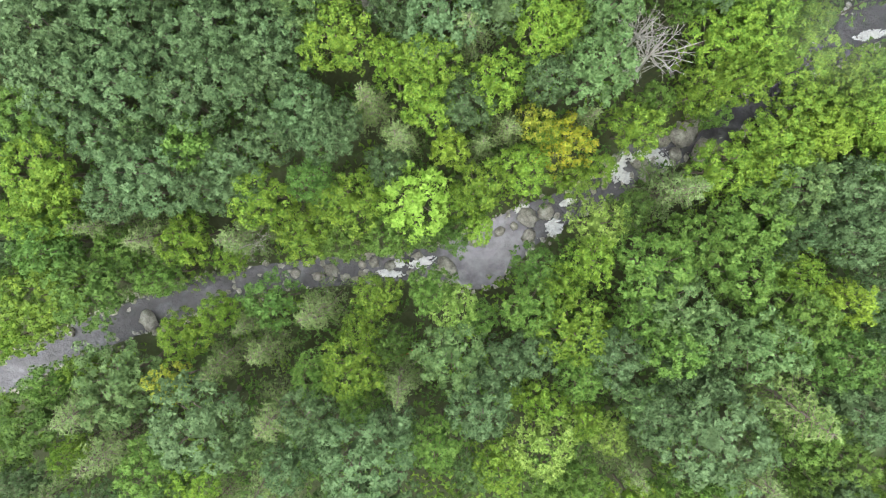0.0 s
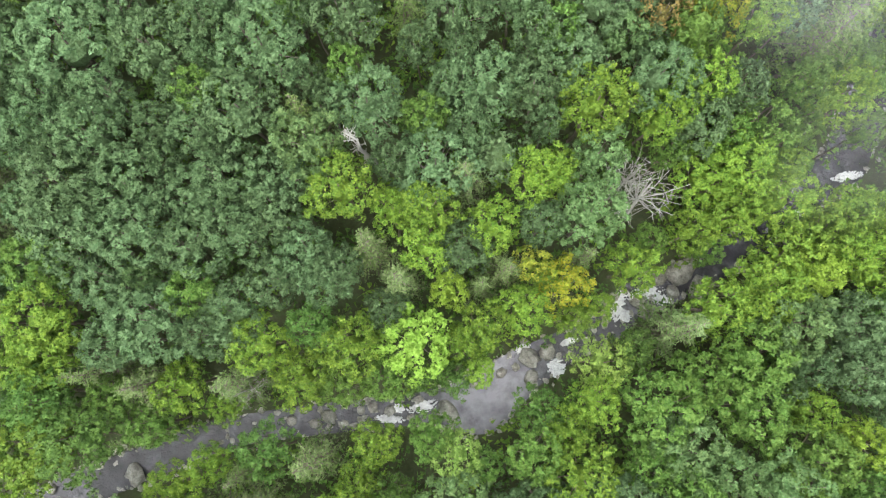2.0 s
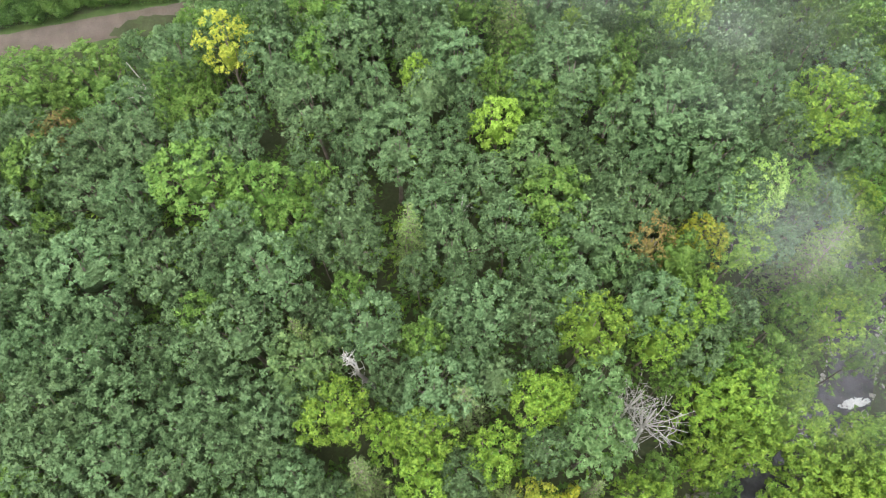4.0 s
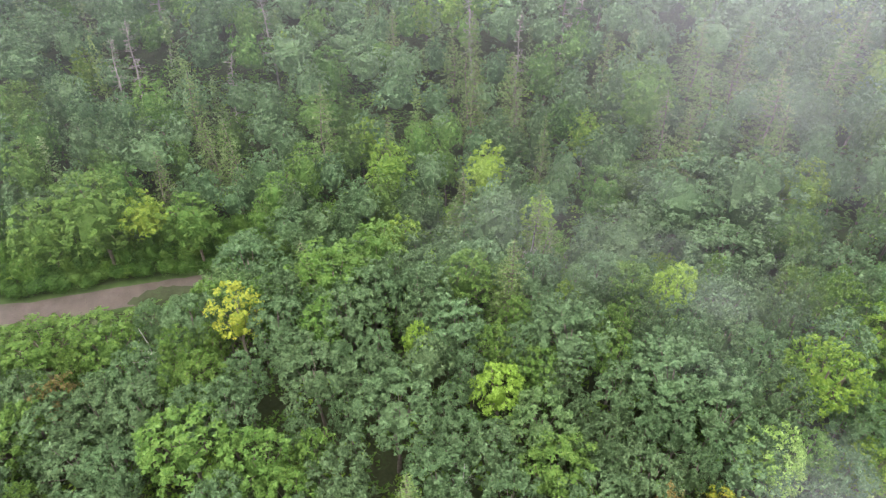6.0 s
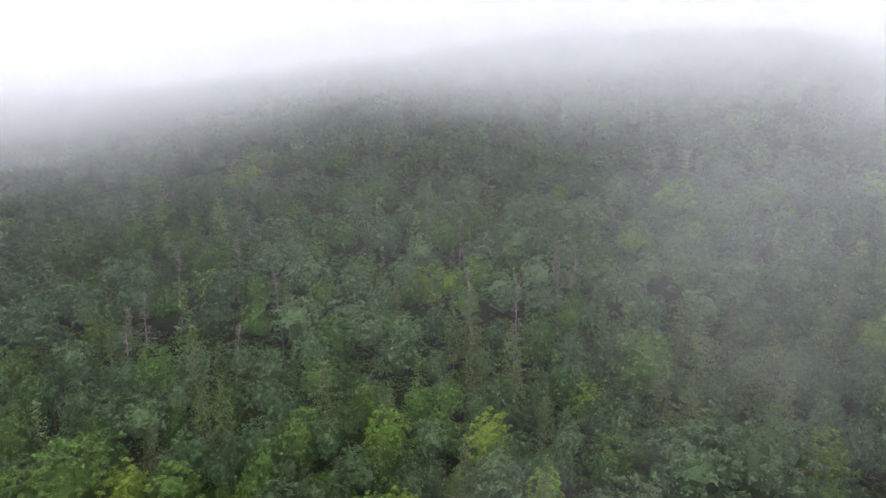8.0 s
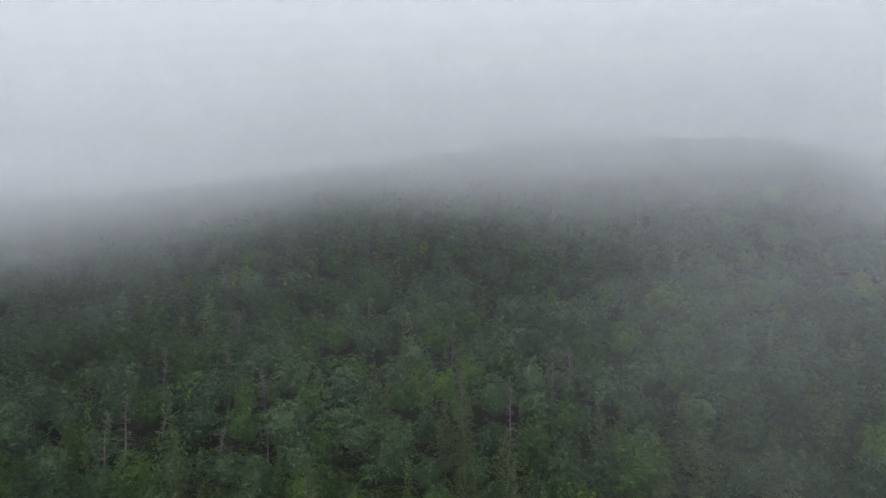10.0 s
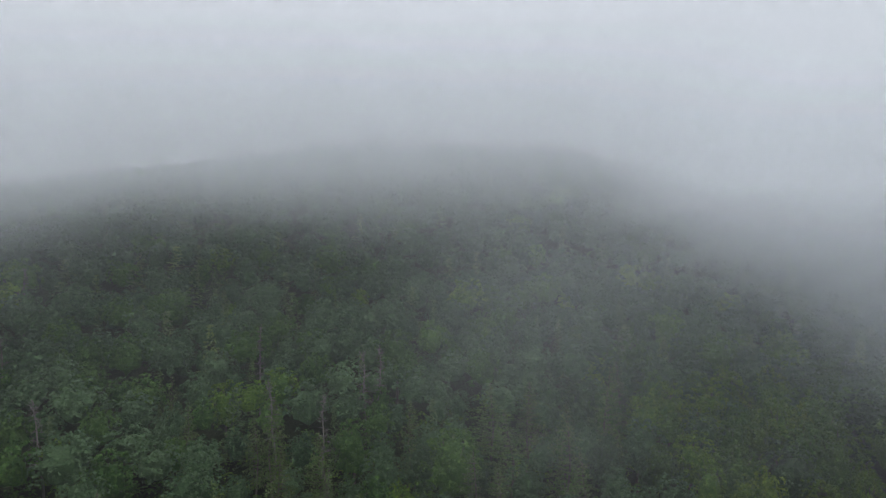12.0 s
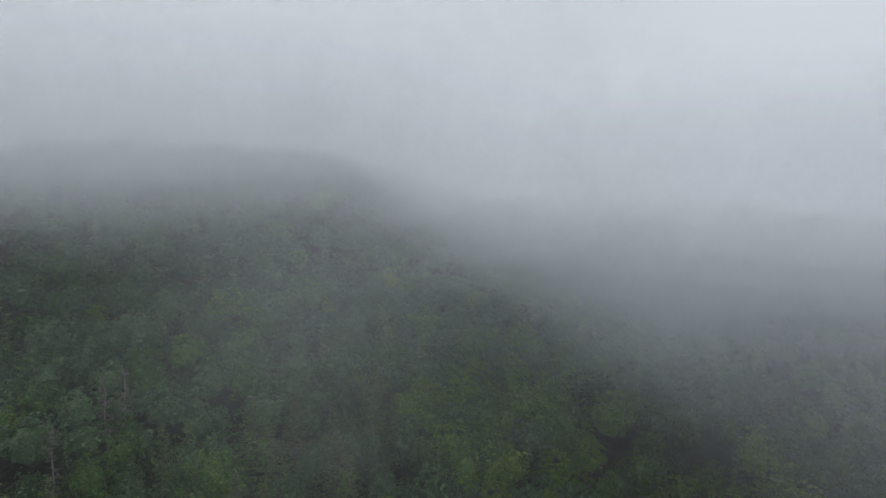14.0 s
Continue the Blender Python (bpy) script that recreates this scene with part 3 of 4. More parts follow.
def free(x, y, r, tight=0.56):
    wet, bank = over_water(x, y)
    if wet < (bank * 0.6 + r * 0.66 if x < 38 else bank * 0.1 + r * 0.3):
        return False
    d, half = stream_near(x, y)
    if d < half + r * 0.35 or on_road(x, y + r * 0.4) or on_road(x, y - r * 0.5) or open_side(x, y, r):
        return False
    if not planted:
        return True
    p = np.array(planted)
    return bool(np.all(np.hypot(p[:, 0] - x, p[:, 1] - y) > tight * (p[:, 2] + r)))


def plant(kind, x, y, radius, stunted=1.0):
    options = EDGE[kind] if y > 86 and kind in EDGE else MODELS[kind]
    model = options[int(rng.integers(len(options)))]
    s = radius / NATURAL[kind]
    tall = rng.uniform(0.92, 1.1) * (0.75 + 0.25 * s) * (1.12 if kind in ("lime", "gold", "pine") else 1)
    tall *= stunted * (0.72 + 0.24 * s if options is not MODELS[kind] else 1)
    z = float(ground_height(x, y))
    m = pose(x, y, z - 0.1, rng.normal(0, 2), rng.normal(0, 2), rng.uniform(0, 360)) @ Matrix.Diagonal((s, s, tall, 1))
    tree = copy_thing(model, pose(0, 0, 0))
    tree.matrix_basis = m
    planted.append((x, y, radius))


for kind, spots in (("oak", OAKS + OAKS_MORE), ("maple", MAPLES), ("birch", BIRCHES + BIRCHES_MORE), ("lime", LIMES), ("gold", GOLD), ("turning", TURNING),
                    ("rusty", RUSTY), ("pale", PALE), ("poplar", POPLARS), ("ash", ASHES), ("shady", SHADY), ("pine", PINES)):
    for x, y, r in spots:
        wet, bank = over_water(x, y)
        roadside = x < -20 and 0 < y - road_middle(x) < 18
        r = min(r, max(1.9, wet + 0.1 - 0.25 * bank))
        low = open_side(x, y, r * 0.5)
        hill = {"birch": "pine" if r < 3.4 else "shady", "lime": "birch"}.get(kind, kind) if y > 112 and not roadside else "maple" if kind == "birch" and roadside else kind
        plant(hill, x, y, min(r, 7.2) * (0.75 if low else 1), 0.5 if low else 1.0)
for x, y, r in LEANING:
    plant("birch", x, y, r)
for model, natural, spots in ((SNAG, 1.9, SNAGS), (BLEACHED, 4.2, BARE[:2]), (CROOKED, 2.4, BARE[2:]), (SPIKE, 1.5, WHITE)):
    for x, y, r in spots:
        s = min(max(r / natural, 0.75), 1.3)
        s, r = (s * 1.12, 4.6) if model is BLEACHED else (s, 1.5)
        tree = copy_thing(model, pose(0, 0, 0))
        tree.matrix_basis = pose(x, y, float(ground_height(x, y)) - 0.1, rng.normal(0, 3), rng.normal(0, 3), rng.uniform(0, 360)) @ Matrix.Diagonal((s, s, 1.32 if model is SNAG else 1.12, 1))
        planted.append((x, y, r))


def kind_for(x, y, u):
    """Oaks on the dry rise, light trees along the water and on the eastern knoll, mixed woods elsewhere."""
    d = float(stream_near(x, y)[0])
    if math.hypot(x - 108, y - 100) < 30:
        share = (("birch", 0.4), ("maple", 0.75), ("oak", 1))
    elif d < 13:
        share = (("birch", 0.5), ("maple", 0.76), ("pale", 0.86), ("shady", 1))
    elif y < -8:
        share = (("oak", 0.3), ("ash", 0.45), ("maple", 0.7), ("birch", 0.8), ("pale", 1))
    elif y < 84:
        share = (("oak", 0.78), ("ash", 0.84), ("maple", 0.95), ("birch", 0.97), ("pale", 1))
    else:
        share = (("oak", 0.68), ("shady", 0.8), ("maple", 0.85), ("birch", 0.875), ("pale", 0.95), ("pine", 1))
    return next(k for k, top in share if u <= top)


for _ in range(9000):
    y = rng.uniform(-40, 128)
    x = rng.uniform(-60 - 0.45 * max(y, 0), 62 + 0.6 * max(y, 0))
    r = rng.uniform(2.6, 4.8)
    if free(x, y, r):
        plant(kind_for(x, y, rng.uniform()), x, y, r)
        if len(planted) > 690:
            break

# slim young trees close the gaps
for _ in range(6000):
    y = rng.uniform(-36, 84)
    x = rng.uniform(-52 - 0.4 * max(y, 0), 54 + 0.5 * max(y, 0))
    r = rng.uniform(1.9, 2.7)
    if free(x, y, r, 0.62):
        plant(kind_for(x, y, rng.uniform()), x, y, r)
        if len(planted) > 800:
            break

# the models themselves stand in the wood behind the camera
far_spot = -62.0
for k, root in enumerate([m for ms in (*MODELS.values(), *EDGE.values()) for m in ms] + [SNAG, BLEACHED, CROOKED, SPIKE]):
    x, y = -120 + 8.6 * (k % 28), far_spot - 9 * (k // 28)
    root.matrix_basis = pose(x, y, float(ground_height(x, y)) - 0.1)
    planted.append((x, y, 4.0))

# ---- the woods farther off: countless trees as one body of leaves ----
order = ["oak", "maple", "birch", "pale", "shady", "pine", "ash", "lime"]


def pick(options):
    return options[int(rng.integers(len(options)))]


def woods(name, label, spots):
    verts, faces, slots, tints, base = [], [], [], [], 0
    for kind, x, y, r in spots:
        v, f = pick(SMALL[kind][1 if math.hypot(x, y) > 215 else 0])
        s, g = r / NATURAL[kind], rng.uniform(0, 6.28)
        c, q = math.cos(g) * s, math.sin(g) * s
        tall = rng.uniform(0.86, 1.12) * (0.62 + 0.38 * s)
        moved = np.stack([v[:, 0] * c - v[:, 1] * q + x, v[:, 0] * q + v[:, 1] * c + y, v[:, 2] * tall + float(ground_height(x, y))], 1)
        verts.append(moved)
        faces.append(f + base)
        slots.append(np.full(len(f), order.index(kind)))
        tints.append(np.full(len(v), rng.normal(0, 0.55)))
        base += len(v)
    mesh = quad_mesh(name, np.concatenate(verts), np.concatenate(faces), np.concatenate(slots))
    mesh.attributes.new("tree_tint", "FLOAT", "POINT").data.foreach_set("value", np.concatenate(tints).astype(np.float32))
    for kind in order:
        mesh.materials.append(LEAF[kind])
    return tagged(new(name, mesh), label, "woods", kind="stuff")


stand = np.zeros((9000, 3))
count = len(planted)
stand[:count] = planted
hillside, rim = [], []
for step, least, most in ((8.6, 3.9, 5.9), (5.2, 2.5, 3.7)):
    for i in range(int(-530 / step), int(545 / step)):
        for j in range(int(-70 / step), int(505 / step)):
            x, y = (i + 0.5 * (j % 2) + rng.uniform(-0.3, 0.3)) * step, (j + rng.uniform(-0.3, 0.3)) * step
            far = math.hypot(x, y)
            if far > 372 or (y > 120 and abs(math.degrees(math.atan2(x, y)) - 17) > 66) or (y <= 120 and (x < -88 - 0.6 * max(y, 0) or x > (330 if y > 8 else 88))) or y < 0.16 * x - 8 or y < -46:
                continue
            if far > 230 and step < 6:
                continue
            r = rng.uniform(least, most)
            d, half = stream_near(x, y)
            if (x < 78 and d < half + r * (0.6 if x < 38 else 0.3)) or on_road(x, y) or open_side(x, y, r) or np.any(np.hypot(stand[:count, 0] - x, stand[:count, 1] - y) < 0.62 * (stand[:count, 2] + r)):
                continue
            kind = "lime" if rng.uniform() < 0.003 else kind_for(x, y, rng.uniform())
            (hillside if y > 100 else rim).append((kind, x, y, r))
            stand[count] = (x, y, r)
            count += 1
woods("hillside_woods", "mixed oak and conifer woods covering the misty hillside", hillside)
woods("valley_woods", "mixed green woods along the valley floor", rim)

# ---- ground, one sheet to the horizon ----
def ladder(limit):
    a = [0.0]
    while a[-1] < limit:
        a.append(a[-1] + max(2.0, a[-1] * 0.07 if a[-1] > 75 else 2.2))
    return np.array([-v for v in a[:0:-1]] + a)


gx, gy = ladder(2600), ladder(2600)
xx, yy = np.meshgrid(gx, gy)
zz = ground_height(xx, yy)
nx = len(gx)
grid = np.array([(j * nx + i, j * nx + i + 1, (j + 1) * nx + i + 1, (j + 1) * nx + i) for j in range(len(gy) - 1) for i in range(nx - 1)])
ground = quad_mesh("ground", np.stack([xx, yy, zz], 2).reshape(-1, 3), grid, smooth=True)
ground.materials.append(FLOOR)
tagged(new("ground", ground), "dark forest floor of leaf litter and moss", "ground", kind="structure")


def ribbon(name, line, lift, cols, rough=0.0):
    """A strip along rows of (x, y, half width, z)."""
    verts, faces = [], []
    n = len(line)
    for k, (x, y, h, z) in enumerate(line):
        a, b = line[max(k - 1, 0)], line[min(k + 1, n - 1)]
        t = np.array([b[0] - a[0], b[1] - a[1]])
        t = t / np.linalg.norm(t)
        for c in range(cols + 1):
            s = 2 * c / cols - 1
            px, py = x - t[1] * h * s, y + t[0] * h * s
            verts.append((px, py, z(px, py) + lift + rough * noise.noise((px * 0.8, py * 0.8, 3))))
    for k in range(n - 1):
        for c in range(cols):
            i = k * (cols + 1) + c
            faces.append((i, i + 1, i + cols + 2, i + cols + 1))
    return quad_mesh(name, np.array(verts), np.array(faces), smooth=True)


arc = np.concatenate([[0], np.cumsum(np.hypot(np.diff(STREAM_X), np.diff(STREAM_Y)))])
at = np.arange(0, arc[-1], 0.8)
line = [(float(np.interp(s, arc, STREAM_X)), float(np.interp(s, arc, STREAM_Y)), float(np.interp(s, arc, STREAM_W)) / 2 + 0.15, lambda px, py: float(water_level(px))) for s in at]
stream = ribbon("water", line, 0.0, 8, 0.06)
stream.materials.append(WATER)
tagged(new("water", stream), "dark shallow stream reflecting the overcast sky", "stream", kind="structure")

road_line = [(x, road_middle(x) + 0.25 * noise.noise((x * 0.3, 9, 0)), 2.3 + 0.35 * noise.noise((x * 0.37, 1, 0)), lambda px, py: float(ground_height(px, py))) for x in np.arange(-190, 40, 1.5)]
road = ribbon("road", road_line, 0.12, 6, 0.03)
road.materials.append(GRAVEL)
tagged(new("road", road), "pale brown gravel forest road", "road", kind="structure")
verge = ribbon("verge", [(x, y, 3.6 + 0.7 * noise.noise((x * 0.21, 4, 0)), z) for x, y, h, z in road_line], 0.07, 8, 0.05)
verge.materials.append(GRASS)
tagged(new("verge", verge), "grassy verge beside the gravel road", "grass", kind="structure")

# ---- mist: thin drifting sheets of cloud that thicken upwards and towards the open valley ----
def mist_material(name, floor_z, span, most, haze, seed, east, roof_z):
    m, n, l, p = nodes_of(name)
    geo = n.new("ShaderNodeNewGeometry")
    xyz = n.new("ShaderNodeSeparateXYZ")
    l.new(geo.outputs["Position"], xyz.inputs[0])
    shift = n.new("ShaderNodeVectorMath")
    shift.operation = "ADD"
    shift.inputs[1].default_value = (seed * 131.0, seed * 57.0, seed * 23.0)
    l.new(geo.outputs["Position"], shift.inputs[0])
    wisps = noise_node(n, l, 0.011, 3, shift.outputs[0], 0.5)
    side = calc(n, l, "MULTIPLY", calc(n, l, "ADD", calc(n, l, "ADD", xyz.outputs[0], calc(n, l, "MULTIPLY", xyz.outputs[1], -0.75)), 20.0), east / 100.0)
    side = calc(n, l, "MINIMUM", calc(n, l, "MAXIMUM", side, -2.0), 40.0)
    left = calc(n, l, "MULTIPLY", calc(n, l, "ADD", calc(n, l, "MULTIPLY", xyz.outputs[0], -1.0), -25.0), 0.17)
    side = calc(n, l, "ADD", side, calc(n, l, "MINIMUM", calc(n, l, "MAXIMUM", left, 0.0), 34.0))
    height = calc(n, l, "ADD", xyz.outputs[2], calc(n, l, "MULTIPLY", calc(n, l, "ADD", wisps, -0.5), 52.0))
    height = calc(n, l, "ADD", height, side)
    lifted = n.new("ShaderNodeMapRange")  # the cloud hangs higher over the main summit
    lifted.interpolation_type = "SMOOTHSTEP"
    lifted.inputs["From Min"].default_value, lifted.inputs["From Max"].default_value = 5.0, 75.0
    lifted.inputs["To Min"].default_value, lifted.inputs["To Max"].default_value = 0.0, -6.0
    l.new(xyz.outputs[0], lifted.inputs["Value"])
    height = calc(n, l, "ADD", height, lifted.outputs[0])
    rise = n.new("ShaderNodeMapRange")
    rise.interpolation_type = "SMOOTHERSTEP"
    rise.inputs["From Min"].default_value, rise.inputs["From Max"].default_value = floor_z, floor_z + span
    rise.inputs["To Min"].default_value, rise.inputs["To Max"].default_value = haze, most
    l.new(height, rise.inputs["Value"])
    open_end = n.new("ShaderNodeMapRange")
    open_end.interpolation_type = "SMOOTHSTEP"
    open_end.inputs["From Min"].default_value, open_end.inputs["From Max"].default_value = 15.0, 120.0
    open_end.inputs["To Min"].default_value, open_end.inputs["To Max"].default_value = 0.0, 0.036
    l.new(calc(n, l, "ADD", xyz.outputs[0], calc(n, l, "MULTIPLY", calc(n, l, "ADD", wisps, -0.5), 160.0)), open_end.inputs["Value"])
    dense = calc(n, l, "MINIMUM", calc(n, l, "ADD", rise.outputs[0], open_end.outputs[0]), 0.23)
    edge = n.new("ShaderNodeUVMap")
    cut = n.new("ShaderNodeSeparateXYZ")
    l.new(edge.outputs[0], cut.inputs[0])
    fade = calc(n, l, "MULTIPLY", calc(n, l, "MINIMUM", cut.outputs[0], calc(n, l, "SUBTRACT", 1.0, cut.outputs[0])), 9.0, True)
    fade = calc(n, l, "MULTIPLY", fade, calc(n, l, "MULTIPLY", cut.outputs[1], 5.0, True))
    roof = n.new("ShaderNodeMapRange")
    roof.interpolation_type = "SMOOTHERSTEP"
    roof.inputs["From Min"].default_value, roof.inputs["From Max"].default_value = roof_z, roof_z + 70
    roof.inputs["To Min"].default_value, roof.inputs["To Max"].default_value = 1.0, 0.0
    l.new(xyz.outputs[2], roof.inputs["Value"])
    alpha = calc(n, l, "MULTIPLY", calc(n, l, "MULTIPLY", dense, fade), roof.outputs[0])
    white, behind, clear_air = n.new("ShaderNodeBsdfDiffuse"), n.new("ShaderNodeBsdfTranslucent"), n.new("ShaderNodeBsdfTransparent")
    white.inputs[0].default_value = behind.inputs[0].default_value = (0.93, 0.95, 0.97, 1)
    soft, out = n.new("ShaderNodeMixShader"), n.new("ShaderNodeMixShader")
    soft.inputs[0].default_value = 0.5
    l.new(white.outputs[0], soft.inputs[1])
    l.new(behind.outputs[0], soft.inputs[2])
    l.new(alpha, out.inputs[0])
    l.new(clear_air.outputs[0], out.inputs[1])
    l.new(soft.outputs[0], out.inputs[2])
    l.new(out.outputs[0], n["Material Output"].inputs[0])
    return m


def mist_sheet(above, crest, material, far, first=-92, last=132):
    """A veil of mist lying over the crowns, following the slope and standing up into the cloud at the crest."""
    bm = bmesh.new()
    uv = bm.loops.layers.uv.new("UVMap")
    cols, out_steps, up_steps = 84, 24, 12
    rows = out_steps + up_steps
    grid_v, coords = [], {}
    reach = np.linspace(64 + 0.5 * above, far, 120)
    for i in range(cols + 1):
        s = i / cols
        a = radians(first + (last - first) * s)
        bump = 17 * np.exp(-((reach * math.sin(a) - 100) / 42) ** 2 - ((reach * math.cos(a) - 92) / 34) ** 2)
        tops = hill_part(reach * math.sin(a), reach * math.cos(a)) + bump + 19 + above
        tilt = np.maximum.accumulate((tops - EYE) / reach) + np.linspace(0, 0.02, len(reach))
        edge_r = float(np.interp(crest, tilt, reach))
        edge_t = float(np.interp(edge_r, reach, tilt))
        for j in range(out_steps):
            r = reach[0] + (edge_r - reach[0]) * j / out_steps
            t = float(np.interp(r, reach, tilt))
            grid_v.append(bm.verts.new((r * math.sin(a), r * math.cos(a), EYE + r * t)))
            coords[grid_v[-1]] = (s, j / rows)
        for j in range(up_steps + 1):
            h = j / up_steps
            r, t = edge_r + 70 * h ** 0.8, edge_t + (0.46 - edge_t) * h ** 1.2
            grid_v.append(bm.verts.new((r * math.sin(a), r * math.cos(a), EYE + r * t)))
            coords[grid_v[-1]] = (s, (out_steps + j) / rows)
    for i in range(cols):
        for j in range(rows):
            k = i * (rows + 1) + j
            f = bm.faces.new((grid_v[k], grid_v[k + 1], grid_v[k + rows + 2], grid_v[k + rows + 1]))
            f.smooth = True
            for loop in f.loops:
                loop[uv].uv = coords[loop.vert]
    ob = part("mist", bm, material)
    return tagged(ob, "thin drifting mist lying over the wooded hill", "mist", kind="stuff")


for k in range(VEILS):
    u = k / (VEILS - 1)
    above = 4 + 50 * u ** 1.2
    material = mist_material("mist_veil", MIST_FLOOR + 14 * u * u, MIST_DEPTH, 0.24, MIST_HAZE, k + 1, MIST_EAST, 90 + 0.5 * above)
    mist_sheet(above, 0.055 - 0.035 * u, material, 400 - 120 * u * u)


def wisp_material(most):
    m, n, l, p = nodes_of("mist_wisp")
    geo = n.new("ShaderNodeNewGeometry")
    uvm, sep = n.new("ShaderNodeUVMap"), n.new("ShaderNodeVectorMath")
    sep.operation = "DISTANCE"
    sep.inputs[1].default_value = (0.5, 0.5, 0)
    l.new(uvm.outputs[0], sep.inputs[0])
    fall = n.new("ShaderNodeMapRange")
    fall.interpolation_type = "SMOOTHERSTEP"
    fall.inputs["From Min"].default_value, fall.inputs["From Max"].default_value = 0.5, 0.02
    fall.inputs["To Min"].default_value, fall.inputs["To Max"].default_value = 0.0, 1.0
    l.new(sep.outputs["Value"], fall.inputs["Value"])
    drift = noise_node(n, l, 0.075, 3, geo.outputs["Position"], 0.5)
    tear = n.new("ShaderNodeMapRange")
    tear.interpolation_type = "SMOOTHSTEP"
    tear.inputs["From Min"].default_value, tear.inputs["From Max"].default_value = 0.34, 0.72
    tear.inputs["To Min"].default_value, tear.inputs["To Max"].default_value = most * 0.2, most
    l.new(drift, tear.inputs["Value"])
    alpha = calc(n, l, "MULTIPLY", fall.outputs[0], tear.outputs[0])
    white, behind, air = n.new("ShaderNodeBsdfDiffuse"), n.new("ShaderNodeBsdfTranslucent"), n.new("ShaderNodeBsdfTransparent")
    white.inputs[0].default_value = behind.inputs[0].default_value = (0.93, 0.95, 0.97, 1)
    soft, out = n.new("ShaderNodeMixShader"), n.new("ShaderNodeMixShader")
    soft.inputs[0].default_value = 0.4
    l.new(white.outputs[0], soft.inputs[1])
    l.new(behind.outputs[0], soft.inputs[2])
    l.new(alpha, out.inputs[0])
    l.new(air.outputs[0], out.inputs[1])
    l.new(soft.outputs[0], out.inputs[2])
    l.new(out.outputs[0], n["Material Output"].inputs[0])
    return m


WISP, VEIL = wisp_material(0.06), wisp_material(0.04)


def wisp(x, y, z, a, b, turn, material=WISP):
    """A torn scrap of low mist, domed, floating over the crowns."""
    bm = bmesh.new()
    uv = bm.loops.layers.uv.new("UVMap")
    n, vs, co = 14, [], {}
    for j in range(n + 1):
        for i in range(n + 1):
            u, v = i / n, j / n
            d = math.hypot(u - 0.5, v - 0.5)
            vert = bm.verts.new(((u - 0.5) * 2 * a, (v - 0.5) * 2 * b, -8 * d * d))
            vs.append(vert)
            co[vert] = (u, v)
    for j in range(n):
        for i in range(n):
            k = j * (n + 1) + i
            f = bm.faces.new((vs[k], vs[k + 1], vs[k + n + 2], vs[k + n + 1]))
            f.smooth = True
            for loop in f.loops:
                loop[uv].uv = co[loop.vert]
    ob = part("mist_wisp", bm, material)
    ob.matrix_basis = pose(x, y, z, 0, 0, turn)
    return tagged(ob, "torn wisp of low mist drifting over the crowns", "mist", kind="stuff")


wisp(36, 28, 36, 13, 15, 20)
wisp(38, 34, 34, 10, 14, -30)
wisp(40, 18, 32, 13, 10, 10)
wisp(34, 50, 42, 18, 14, 0)
wisp(62, 84, 50, 58, 44, 15, VEIL)
wisp(22, 66, 44, 40, 30, -10, VEIL)

# ---- understorey: low growth that fills the gaps between the crowns ----
low = []
near_map = np.array(planted)
for i in range(-39, 44):
    for j in range(-13, 46):
        x, y = i * 3.3 + rng.uniform(-1.3, 1.3), j * 3.3 + rng.uniform(-1.3, 1.3)
        if abs(x) > 58 + 0.55 * max(y, 0) or on_road(x, y):
            continue
        d, half = stream_near(x, y)
        if d < half + 0.7 or np.any(np.hypot(near_map[:, 0] - x, near_map[:, 1] - y) < 0.45 * near_map[:, 2]):
            continue
        low.append((x, y, rng.uniform(1.6, 2.7), rng.uniform(0.18, 0.48) * (0.35 if open_side(x, y, 0) or d < half + 2.5 else 1)))
verts, faces, slots, base = [], [], [], 0
kinds = ["under", "shady", "maple", "birch"]
for x, y, r, tall in low:
    v, f = pick(SHRUBS)
    s, g = r / 4.0, rng.uniform(0, 6.28)
    c, q = math.cos(g) * s, math.sin(g) * s
    verts.append(np.stack([v[:, 0] * c - v[:, 1] * q + x, v[:, 0] * q + v[:, 1] * c + y, (v[:, 2] - 4) * tall + float(ground_height(x, y))], 1))
    faces.append(f + base)
    slots.append(np.full(len(f), rng.choice(4, p=[0.35, 0.2, 0.25, 0.2])))
    base += len(v)
mesh = quad_mesh("understorey", np.concatenate(verts), np.concatenate(faces), np.concatenate(slots))
for kind in kinds:
    mesh.materials.append(LEAF[kind])
tagged(new("understorey", mesh), "low shrubs and saplings filling the forest gaps", "shrubs", kind="stuff")

# ---- the thicket along the far side of the road, leafy down to the grass ----
THICKET = [far_crown(980 + i, 4.0, 620, 0.62, 30, 0.45, 3, -0.95) for i in range(3)]
verts, faces, slots, tints, base = [], [], [], [], 0
for x in np.arange(-130, 20, 1.7):
    for row, tallest in ((4.2, 4.0), (6.6, 6.5), (9.4, 8.5)):
        px, py = x + rng.uniform(-0.8, 0.8), road_middle(x) + row + rng.uniform(-0.7, 0.7)
        v, f = pick(THICKET)
        s, g, up = rng.uniform(1.6, 2.7) / 4.0, rng.uniform(0, 6.28), tallest * rng.uniform(0.65, 1.2) / 18
        c, q = math.cos(g) * s, math.sin(g) * s
        verts.append(np.stack([v[:, 0] * c - v[:, 1] * q + px, v[:, 0] * q + v[:, 1] * c + py, v[:, 2] * up + float(ground_height(px, py)) - 0.2], 1))
        faces.append(f + base)
        # front row all in darker leaves: the overhang's shade put into the colour
        slots.append(np.full(len(f), 1 if row < 5 else rng.choice(4, p=[0.3, 0.42, 0.23, 0.05])))
        tints.append(np.full(len(v), rng.normal(0, 0.4)))
        base += len(v)
